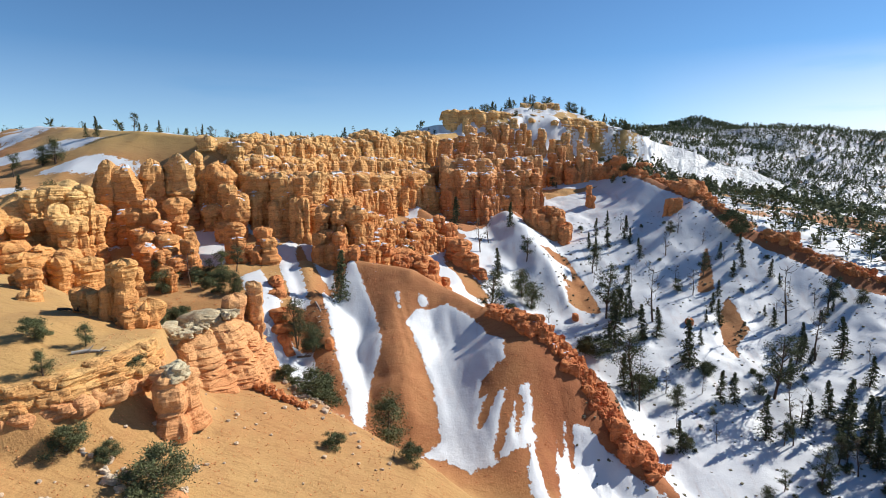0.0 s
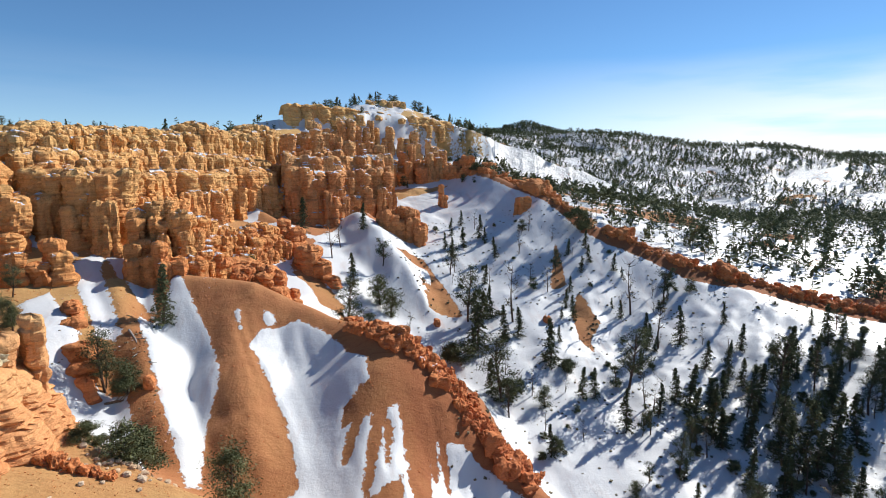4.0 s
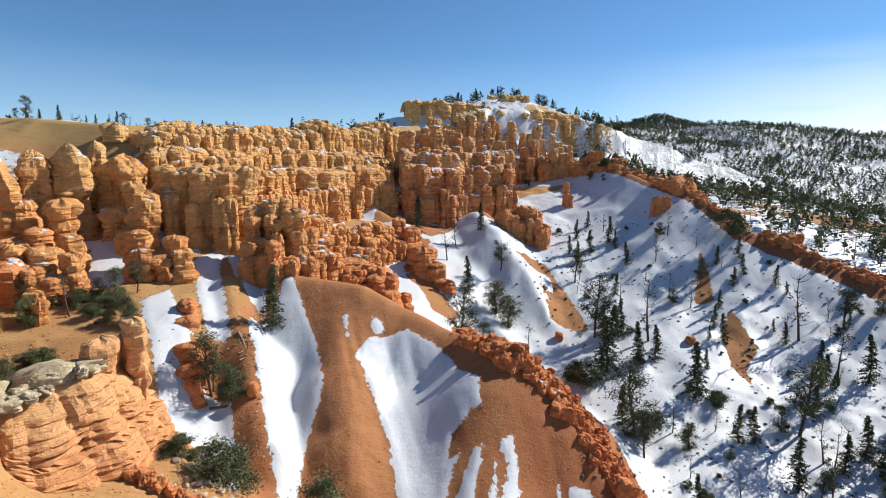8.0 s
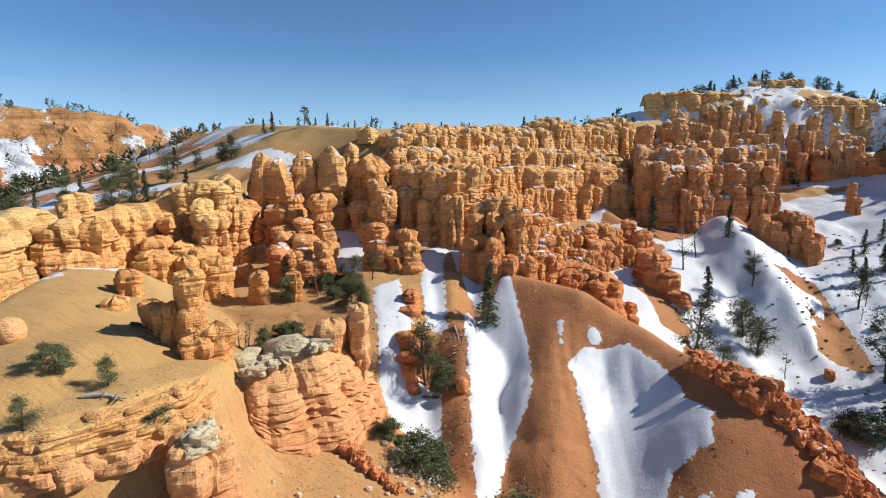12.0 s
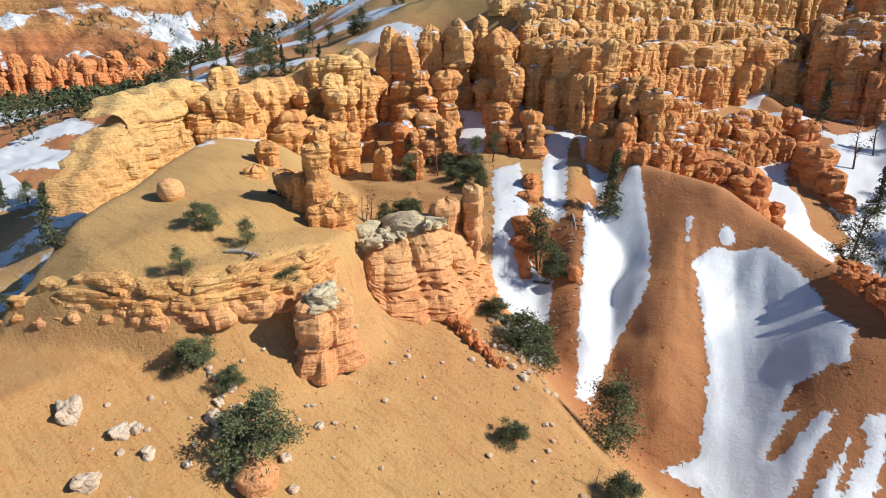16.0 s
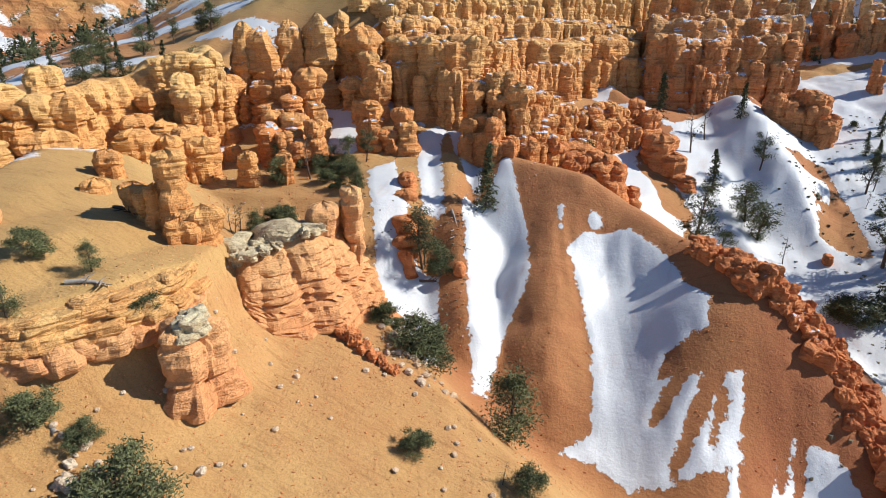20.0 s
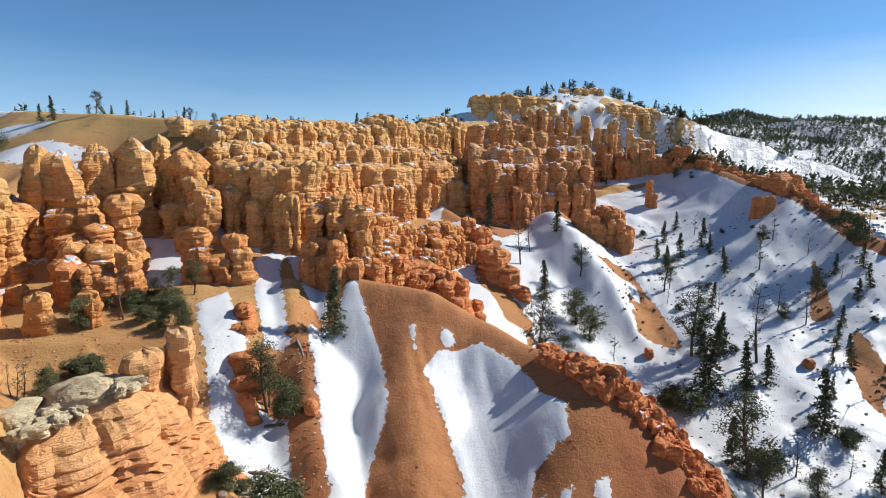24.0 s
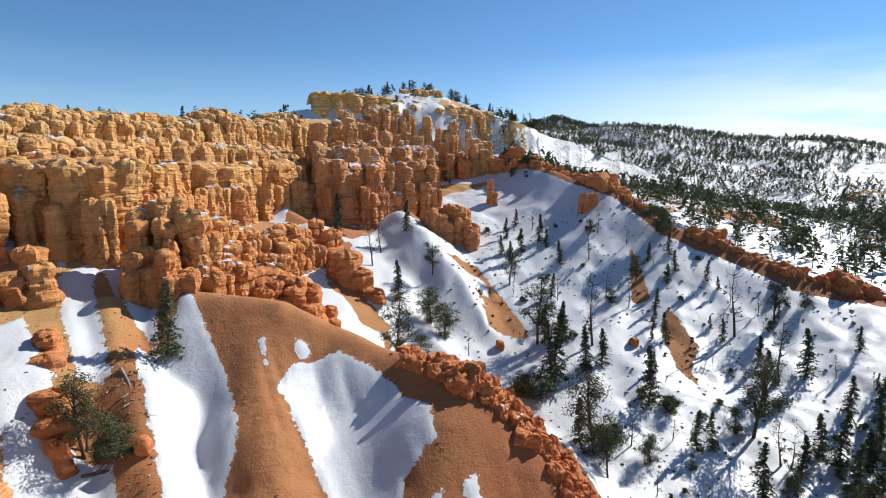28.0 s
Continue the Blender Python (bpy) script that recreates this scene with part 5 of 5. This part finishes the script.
_r = random.Random(40)
pinnacle = empty("hoodoo", "stubby banded orange rock pillar with grey cap", "rock spire", (-19.9, 20.2, level(-19.9, 20.2)))
_foot = level(-19.9, 20.2) - 0.7
part("pillar", column_mesh(1.32, 4.4, _foot, 503, NEAR_ROCK, 0.3, 0.45, 44, cloven=0.0), pinnacle, m=pose(0, 0, -0.7))
for k in range(7):
    me = lump_mesh("cap", _r.uniform(0.8, 1.5), _r.uniform(0.7, 1.2), _r.uniform(0.4, 0.75), 500 + k, GREY_CAP, 3.2, 0.25)
    part("cap", me, pinnacle, "flaking grey-green capstone", pose(_r.uniform(-0.6, 0.6), _r.uniform(-0.6, 0.6), 3.05 + 0.08 * k, _r.uniform(-8, 8), _r.uniform(-8, 8), _r.uniform(0, 180)))
hoodoo("pair of knobbly orange hoodoos on the bare slope", [(-27.2, 26.5, -6.3, 0.82), (-28.4, 26.2, -8.4, 0.65), (-30.7, 26.8, -8.6, 0.8), (-25.6, 27.0, -9.6, 1.1), (-26.2, 25.8, -10.2, 0.9), (-28.3, 27.0, -6.6, 0.75), (-29.6, 26.4, -8.8, 0.7)], OCHRE_ROCK, 510)
hoodoo("slender stacked orange hoodoo above the snow gully", [(-33.6, 61.5, -2.8, 1.3), (-32, 57, -6.4, 1.3), (-31.3, 55.4, -8.2, 1.0)], CLIFF_ROCK, 530)
hoodoo("snow-dusted stack of orange boulders", [(-28.7, 58.2, -7.1, 1.3), (-27.6, 57.4, -8.4, 1.2), (-29.4, 56.4, -9.2, 1.1)], CLIFF_ROCK, 540)
hoodoo("low rust rocks on a bare spur between snow strips", [(-24.3, 50.5, -12.2, 1.0), (-23.6, 48.6, -13.8, 0.9), (-22.2, 46.4, -15.2, 1.2), (-21.4, 45.0, -16.6, 1.1), (-20.8, 43.8, -17.6, 0.8)], RED_ROCK, 550, head=0.35, beds=0.3)
hoodoo("dark red rock turrets stepping down behind the bare ridge", [(-2.7, 75, -10.7, 1.7), (-1.1, 74, -12.8, 1.5), (0.4, 73, -15.1, 1.3), (-3.9, 76.4, -11.4, 1.4), (-4.5, 79, -8.4, 1.2), (-6.7, 82, -7.3, 1.2), (-5.4, 80.4, -9.4, 1.1)], RED_ROCK, 560, head=0.35, beds=0.34)
hoodoo("thin dark red spire on the snow slope", [(24.4, 109, -2.8, 0.7), (24.9, 108.4, -5.0, 0.7)], RED_ROCK, 570)
hoodoo("squat red rock block in the snow", [(36.8, 94.5, -4.9, 0.9), (38.3, 94.3, -4.7, 1.0)], RED_ROCK, 580)
hoodoo("round ochre knob on the bare rim", [(-45.2, 77, 6.2, 1.6)], CLIFF_ROCK, 600)
hoodoo("orange knobs below the pale wall", [(-38.7, 31.0, -7.9, 1.0), (-36.2, 28.0, -9.2, 1.0), (-40.4, 32.0, -8.6, 0.8)], OCHRE_ROCK, 610)

# The spur: banded cliff with a grey caprock on it.
SPUR_EDGE = [(-26.6, 26.4, -13.0), (-24.6, 26.9, -13.1), (-22.9, 27.4, -13.1), (-21.9, 28.6, -12.9), (-21.2, 30.2, -12.3), (-20.6, 31.6, -12.5), (-20.4, 33.6, -13.0), (-21.2, 35.4, -12.6)]
bluff("cliff_near_spur", "banded orange sandstone bluff at the end of the spur", SPUR_EDGE, NEAR_ROCK, 31, batter=0.46, beds=0.34, flute=0.6, width=3.0, back=4.5, ragged=0.15, thin=2.2)
bluff("cliff_near_spur", "", [(x - 0.8, y + 0.35, z + 0.9) for x, y, z in SPUR_EDGE[1:6]], GREY_CAP, 43, batter=0.15, beds=0.2, flute=0.35, width=1.6, back=3.0, deep=0.3)
stands("cliff_spur_pillars", "banded orange pillars with grey tops on the spur", [(-20.5, 34.7, -9.6, 0.8), (-21.7, 33.2, -10.4, 1.05), (-21.4, 35.8, -11.2, 0.8)], 44, NEAR_ROCK, 0.35, 0.3)
caprock = empty("caprock", "broken grey-green caprock blocks on the spur", "rock ledge", (-24, 29.5, -12.8))
_r = random.Random(41)
for k in range(34):
    t = k / 33 * 5.4
    (ax, ay, az), (bx, by, bz) = SPUR_EDGE[int(t)], SPUR_EDGE[int(t) + 1]
    f = t - int(t)
    x, y = ax + f * (bx - ax) + _r.uniform(-1.2, 0.7) - 0.8, ay + f * (by - ay) + 0.4 + _r.uniform(-0.6, 0.6)
    me = lump_mesh("block", _r.uniform(0.5, 1.3), _r.uniform(0.5, 1.0), _r.uniform(0.3, 0.6), 420 + k, GREY_CAP, 4.5, 0.34, 8)
    part("block", me, caprock, m=pose(x + 24, y - 29.5, az + f * (bz - az) + 0.3 + 12.8, _r.uniform(-6, 6), _r.uniform(-6, 6), _r.uniform(0, 180)))


# The ledge: a pale slab course over a second one, with rounded orange rocks under it.
LEDGE_RUN = [(-33.5, 9.0, -14.9), (-31, 11.2, -14.6), (-28.5, 12.8, -13.8), (-25.9, 14.4, -12.7), (-24, 16.4, -12.0), (-22.8, 19, -11.6), (-22.5, 21.6, -11.8), (-23.4, 24, -12.3)]
ledge = empty("rock_ledge", "pale layered sandstone ledge breaking through the slope", "rock ledge", (-25, 16, -13.5))
_r = random.Random(42)
part("rock_face", bluff_mesh(LEDGE_RUN, PALE_ROCK, 45, batter=0.10, beds=0.22, flute=0.25, thin=1.6, width=1.9, back=1.6, ragged=0.12, deep=1.0), ledge, m=pose(25, -16, 13.5))
for course, (drop, out, pale) in enumerate(((0.75, -0.45, True), (1.5, -0.1, True), (2.5, 0.05, False))):
    for x, y, z, (dx, dy) in spaced(LEDGE_RUN, 1.55 if course < 2 else 0.95, _r):
        ll = math.hypot(dx, dy)
        x, y = x + out * dy / ll, y - out * dx / ll
        size = (_r.uniform(1.5, 2.6), _r.uniform(1.1, 1.7), _r.uniform(0.75, 1.05)) if course < 2 else (_r.uniform(1.1, 1.7),) * 2 + (_r.uniform(1.0, 1.5),)
        me = lump_mesh("slab" if course < 2 else "round_rock", *size, 440 + _r.randrange(9999), PALE_ROCK if pale else NEAR_ROCK, 4.2 if course < 2 else 2.8, 0.24)
        part("slab" if course < 2 else "round_rock", me, ledge, m=pose(x + 25, y - 16, max(z, level(x - (out + 0.9) * dy / ll, y + (out + 0.9) * dx / ll)) - drop - 0.25 + 13.5, _r.uniform(-4, 4), _r.uniform(-4, 4), math.degrees(math.atan2(dy, dx)) + _r.uniform(-12, 12)))

# Crumbling red rocks down the back of the bare ridge and along the far ridges.
_r = random.Random(43)
shapes = [lump_mesh("red_rock", 1, 1, 1, 700 + k, RED_ROCK, 4.5, 0.30, 7) for k in range(12)]


def rock_line(label, line, step, reach, sizes, tall=(0.8, 1.6), bulge=1.0):
    """Broken rocks heaped along a crest, larger in clusters."""
    x0, y0, _z = line[len(line) // 2]
    base = empty("red_rock_outcrop", label, "rock outcrop", (x0, y0, level(x0, y0)))
    for x, y, _z, (dx, dy) in list(spaced(line, step, _r)):
        ll = math.hypot(dx, dy)
        off = _r.triangular(*reach)
        x, y = x - off * dy / ll, y + off * dx / ll
        s = _r.choice(sizes) * _r.uniform(0.75, 1.25) * (0.75 + bulge * max(0.0, float(ripple(np.array(x), np.array(y), 3.4, 47))))
        m = pose(x - x0, y - y0, level(x, y) - 0.28 * s - base.location.z, _r.uniform(-16, 16), _r.uniform(-16, 16), _r.uniform(0, 360))
        part("rock", shapes[_r.randrange(12)], base, m=m @ Matrix.Diagonal((s, s * _r.uniform(0.6, 1.1), s * _r.uniform(*tall), 1)))
    return base


RIDGE_ROCKS = [(2.2, 54.6, 0), (5.3, 50.8, 0), (8.8, 48.0, 0), (11.4, 45.8, 0), (13.8, 43.9, 0), (16.2, 41.6, 0), (18.6, 39.6, 0)]
rock_line("crumbling orange-red rocks heaped along the bare ridge", RIDGE_ROCKS, 0.060, (-2.6, 3.6, 0.4), (0.4, 0.6, 0.85, 1.1, 1.4), (0.6, 1.25))
cliff("red_ridge_teeth", "jagged red rock teeth along the bare ridge", [(x + 0.3, y + 0.4, level(x, y) + 0.5) for x, y, _z in RIDGE_ROCKS[2:]], 0.55, 0.7, 46, RED_ROCK, ((0, 0, 1.0), (1.0, -0.6, 0.9), (-1.0, -0.2, 1.1)), head=0.4, beds=0.2, spread=0.45, pointed=0.4)
rock_line("broken red rocks along the back ridge", BACK_RIDGE, 0.15, (-3.0, 2.5, -0.5), (0.7, 1.0, 1.5, 2.1), (0.7, 1.5), 1.4)
rock_line("scattered red-ochre rocks on the snow below the mesa", [(26, 134, 0), (38, 138, 0), (52, 146, 0), (66, 150, 0)], 0.42, (-14, 16, 0), (0.7, 1.1, 1.6, 2.3), (0.6, 1.3), 1.2)
rock_line("low crumbling red rocks along the snowy ridge crest", LONG_RIDGE, 0.15, (-2.2, 3.0, 0.3), (0.5, 0.7, 1.0, 1.5), (0.6, 1.4), 1.2)
low_outcrop = empty("red_rock_outcrop", "low red rock rib poking out of the slope", "rock outcrop", (-17, 28.6, -18))
for k in range(12):
    t = k / 11
    x, y, s = -18.0 + 4.0 * t, 29.4 - 0.6 * t + _r.uniform(-0.3, 0.3), _r.uniform(0.5, 1.0) * (1.1 - 0.5 * t)
    part("rock", shapes[k % 9], low_outcrop, m=pose(x + 17, y - 28.6, level(x, y) - 0.2 * s + 18, _r.uniform(-15, 15), _r.uniform(-15, 15), _r.uniform(0, 360)) @ Matrix.Diagonal((s, s, s * 1.1, 1)))
boulder("boulder", "rust boulder perched on the bare snow-side spur", -16.1, 44, 1.1, 1.0, 1.4, 801, RED_ROCK, square=2.4)
boulder("boulder", "smooth round ochre boulder on the dome", -34.4, 20.3, 1.7, 1.6, 1.7, 802, NEAR_ROCK, square=2.1, worn=0.06, sink=0.15)
boulder("boulder", "rounded orange boulder beside scattered stones", -16.4, 13.2, 1.9, 1.5, 1.2, 803, NEAR_ROCK, square=2.4)
boulder("boulder", "rounded red boulder in the snow", 31.3, 66.7, 1.2, 1.1, 1.3, 804, RED_ROCK, square=2.3)
boulder("boulder", "red rock at the gully edge", 15.2, 69.2, 1.0, 1.2, 1.3, 805, RED_ROCK)
for k, (x, y, s) in enumerate([(-20.1, 13.7, 1.0), (-19.3, 13.3, 0.7), (-21.8, 10.3, 1.0), (-20.2, 10.7, 0.7), (-24.1, 9.3, 1.5), (-21.7, 10.9, 0.7), (-20.3, 8.3, 1.1), (-19.6, 7.3, 0.9), (-19.8, 14.6, 0.6), (-20.9, 14.4, 0.6), (-17.4, 12.9, 0.6), (-16.6, 14.8, 0.6), (-21.2, 15.3, 0.6)]):
    boulder("boulder", "pale angular limestone boulder on orange earth", x, y, s * 0.72, s * 0.58, s * 0.55, 820 + k, STONE, 40 * k, group="pale boulders on the slope", square=5.0, worn=0.32)

# Loose stones on the near slopes.
_r = random.Random(44)
pebbles = [lump_mesh("stone", 1, 1, 0.7, 860 + k, STONE, 2.8, 0.2, 5) for k in range(7)]
for k in range(240):
    if k < 110:
        x, y, s = _r.uniform(-24, -5), _r.uniform(9, 31), _r.uniform(0.10, 0.34)
    elif k < 190:
        t = _r.random()
        x, y, s = -17.5 + 5 * t + _r.gauss(0, 0.9), 36 - 7 * t + _r.gauss(0, 0.9), _r.uniform(0.15, 0.55)
    else:
        x, y, s = _r.gauss(-18.5, 1.8), _r.gauss(14, 1.6), _r.uniform(0.12, 0.45)
    ob = new("stone", pebbles[k % 7])
    ob.matrix_basis = pose(x, y, level(x, y) - 0.08 * s, _r.uniform(-20, 20), _r.uniform(-20, 20), _r.uniform(0, 360)) @ Matrix.Scale(s, 4)
    tagged(ob, "small weathered stone lying on orange earth", "stone", "loose stones")


def strewn(name, label, category, seed, n, spot, size, mat, height=0.7, bare=True):
    """Very many small things as one mesh."""
    rng = np.random.default_rng(seed)
    x, y = spot(rng, n)
    z = ground(x, y)
    if bare:
        ok = snow_share(x, y, z) < 0.45
        x, y, z = x[ok], y[ok], z[ok]
    cube = np.array([(-1, -1, -1), (1, -1, -1), (1, 1, -1), (-1, 1, -1), (-1, -1, 1), (1, -1, 1), (1, 1, 1), (-1, 1, 1)], float) * 0.5
    quads = np.array([(0, 3, 2, 1), (4, 5, 6, 7), (0, 1, 5, 4), (1, 2, 6, 5), (2, 3, 7, 6), (3, 0, 4, 7)])
    s = rng.uniform(*size, len(x))[:, None, None]
    co = cube[None] * (1 + rng.normal(0, 0.22, (len(x), 8, 3))) * s * np.array([1, 1, height])
    a = rng.uniform(0, 6.28, len(x))[:, None]
    co = np.stack([co[..., 0] * np.cos(a) - co[..., 1] * np.sin(a), co[..., 0] * np.sin(a) + co[..., 1] * np.cos(a), co[..., 2]], -1)
    co = co + np.stack([x, y, z + 0.2 * s[:, 0, 0]], -1)[:, None]
    faces = (quads[None] + 8 * np.arange(len(x))[:, None, None]).reshape(-1, 4)
    return tagged(new(name, quad_mesh(name, co.reshape(-1, 3), faces, mat, False)), label, category, kind="stuff")


strewn("gravel", "fine gravel over the near orange slope", "gravel", 51, 2600, lambda g, n: (g.uniform(-26, -2, n), g.uniform(6, 33, n)), (0.03, 0.08), NEAR_ROCK)
strewn("rubble", "small red rubble below the crumbling ridge", "gravel", 52, 500, lambda g, n: (g.uniform(-12, 18, n), g.uniform(33, 55, n)), (0.03, 0.11), RED_ROCK)
strewn("rubble", "fallen stones at the foot of the cliffs", "gravel", 53, 1500, lambda g, n: (g.uniform(-44, -12, n), g.uniform(37, 64, n)), (0.04, 0.13), CLIFF_ROCK)
strewn("litter", "dark twigs and scrub tufts poking through snow", "scrub", 54, 2600, lambda g, n: (g.uniform(10, 75, n), g.uniform(30, 100, n)), (0.06, 0.30), DRY, 0.9, False)
strewn("litter", "dark twigs strewn over the snow strips", "scrub", 55, 350, lambda g, n: (g.uniform(-27, -15, n), g.uniform(33, 52, n)), (0.05, 0.2), DRY, 0.6, False)


def fallen(label, x, y, length, turn, seed, mat=None, slope=0):
    """A fallen dead trunk with broken branches."""
    r = random.Random(seed)
    thing = empty("fallen_log", label, "log", (x, y, level(x, y) + 0.08))
    thing.rotation_euler = (0, radians(slope), radians(turn))
    spine = [(length * t, 0.06 * length * math.sin(3 * t), 0.05 * math.sin(5 * t)) for t in (0, 0.3, 0.6, 1.0)]
    part("trunk", quad_mesh("trunk", *woven([limb(spine, [0.13, 0.11, 0.08, 0.03])]), mat or DEADWOOD), thing)
    for _ in range(7):
        t, a, reach = r.uniform(0.2, 0.95), r.uniform(-1.2, 1.2), r.uniform(0.2, 0.4) * length
        p = (length * t, 0, 0)
        q = (p[0] + 0.6 * reach, reach * math.sin(a), abs(reach * math.cos(a)) * 0.6)
        part("branch", quad_mesh("branch", *woven([limb([p, ((p[0] + q[0]) / 2, q[1] * 0.6, q[2] * 0.4), q], [0.05, 0.035, 0.01], 5)]), mat or DEADWOOD), thing)
    return thing


fallen("bleached dead branch lying on the dome", -25.6, 18.6, 2.2, 20, 1)
fallen("grey dead trunk lying down the bare spur", -19.2, 49.6, 4.5, -60, 2, slope=32)
fallen("dark fallen branches on the snow", -19.5, 43.2, 3.2, 10, 3, BARK)
fallen("dark fallen branches on the snow", -18.6, 38.6, 3.6, -10, 4, BARK)
fallen("dark log half buried in snow", 22.4, 56.6, 3.4, 10, 5, BARK)
fallen("thin fallen pole across the bare slope", -32.8, 26.6, 2.6, -12, 6, BARK)
fallen("dead twisted branch beside a shrub", -22.3, 14.9, 1.6, 160, 7)
_rnd = random.Random(77)
_kinds = ["fir"] * 7 + ["juniper"] * 2 + ["pine"] * 3 + ["snag"] * 4 + ["bush"] * 8
for _ in range(380):
    x, y = _rnd.uniform(18, 78), _rnd.uniform(34, 98)
    d, _z, s, _t = along(np.array([x]), np.array([y]), RIGHT_RIDGE)
    g, _z, gs, _t = along(np.array([x]), np.array([y]), GULLY)
    if s[0] > 0 or d[0] < 4 or gs[0] < 0 or _rnd.random() > 0.75 - 0.006 * max(0, y - 45):
        continue
    kind = _rnd.choice(_kinds)
    plant(kind, x, y, {"fir": 4.2, "juniper": 2.6, "pine": 5.0, "snag": 3.6, "bush": 1.0}[kind] * _rnd.uniform(0.4, 1.05))
for _ in range(30):
    x = _rnd.uniform(-12, 50)
    plant(_rnd.choice(("fir", "pine", "juniper")), x, (150 + 0.9 * (x + 10) if x < 18 else 175) + _rnd.uniform(-3, 14), _rnd.uniform(2.2, 4.6))
for _ in range(55):
    x, y = _rnd.uniform(-6, 46), _rnd.uniform(114, 156)
    plant(_rnd.choice(("bush", "juniper", "fir")), x, y, _rnd.uniform(1.2, 2.8))
for _ in range(26):
    plant(_rnd.choice(("fir", "juniper", "juniper", "pine")), _rnd.uniform(-80, -54), _rnd.uniform(44, 76), _rnd.uniform(2.0, 4.5))


for _ in range(260):
    kind = _rnd.choice(_kinds)
    plant(kind, _rnd.uniform(38, 88), _rnd.uniform(22, 52), {"fir": 5.6, "juniper": 3.2, "pine": 6.4, "snag": 5.0, "bush": 1.2}[kind] * _rnd.uniform(0.5, 1.1))
for _ in range(60):
    plant(_rnd.choice(("bush", "bush", "juniper", "fir")), _rnd.uniform(30, 75), _rnd.uniform(118, 168), _rnd.uniform(1.2, 2.8))


def forest(name, label, spots, heights, seed):
    """Distant woods: many small trees joined into one mesh."""
    rng = np.random.default_rng(seed)
    shapes = []
    for kind, sd in (("fir", 5), ("fir", 6), ("pine", 7), ("juniper", 8)):
        wood, places, size, droop, rg = tree_shape(kind, sd, True)
        c1, f1 = sprays(places, size * (3.5 if kind == 'fir' else 3.2), rg, droop)
        c2, f2 = woven([limb([(0, 0, -0.04), (0, 0, 0.9)], [0.02, 0.004], 3)])
        shapes.append((np.concatenate([c1, c2]), np.concatenate([f1, f2 + len(c1)])))
    zs = ground(spots[:, 0], spots[:, 1])
    cos, fs, n = [], [], 0
    for (x, y), z, h in zip(spots, zs, heights):
        c, f = shapes[rng.integers(4)]
        a = rng.uniform(0, 6.28)
        ca, sa = math.cos(a), math.sin(a)
        cos.append(np.stack([(c[:, 0] * ca - c[:, 1] * sa) * h * 1.15 + x, (c[:, 0] * sa + c[:, 1] * ca) * h * 1.15 + y, c[:, 2] * h + z], -1))
        fs.append(f + n)
        n += len(c)
    return tagged(new(name, quad_mesh(name, np.concatenate(cos), np.concatenate(fs), NEEDLES, False)), label, "forest", kind="stuff")


def sown(rng, n, box, keep):
    x, y = rng.uniform(box[0], box[1], n), rng.uniform(box[2], box[3], n)
    ok = keep(x, y)
    return np.stack([x[ok], y[ok]], -1)


_rng = np.random.default_rng(9)
_right = sown(_rng, 33000, (40, 580, -20, 470), lambda x, y: (along(x, y, RIGHT_RIDGE)[2] > 0) & (along(x, y, RIGHT_RIDGE)[0] > 5) & (y > 45 - 0.3 * (x - 60)) & (ripple(x, y, 35, 71) + 0.6 * ripple(x, y, 12, 72) > -0.7))
forest("forest", "dark conifer woods scattered over snowy far slopes", _right, _rng.uniform(2.0, 4.4, len(_right)), 1)
_left = sown(_rng, 5200, (-270, -98, -30, 190), lambda x, y: ((ground(x, y) < 0 + 9 * ripple(x, y, 25, 73)) | (hashed(x, y, 3) < 0.12)) & (ripple(x, y, 30, 74) > -0.35))
forest("forest", "dark green conifer woods in the far side valley", _left, _rng.uniform(2.0, 4.0, len(_left)), 2)
_back = sown(_rng, 900, (-160, 60, 118, 330), lambda x, y: ripple(x, y, 28, 75) > 0.05)
forest("forest", "sparse conifers on the plateau behind the rim", _back, _rng.uniform(2.0, 4.2, len(_back)), 3)
_peak = sown(_rng, 1700, (165, 265, 520, 610), lambda x, y: ripple(x, y, 60, 76) > -0.8)
forest("forest", "dark wooded hill on the horizon", _peak, _rng.uniform(3.0, 5.5, len(_peak)), 4)
_high = sown(_rng, 14000, (-520, -190, -120, 300), lambda x, y: (along(x, y, FAR_LEFT)[0] < 22) & (along(x, y, FAR_LEFT)[2] > 0) & (ripple(x, y, 20, 77) > -0.4))
forest("forest", "small conifers along the far plateau edge", _high, _rng.uniform(2.5, 5.0, len(_high)), 5)
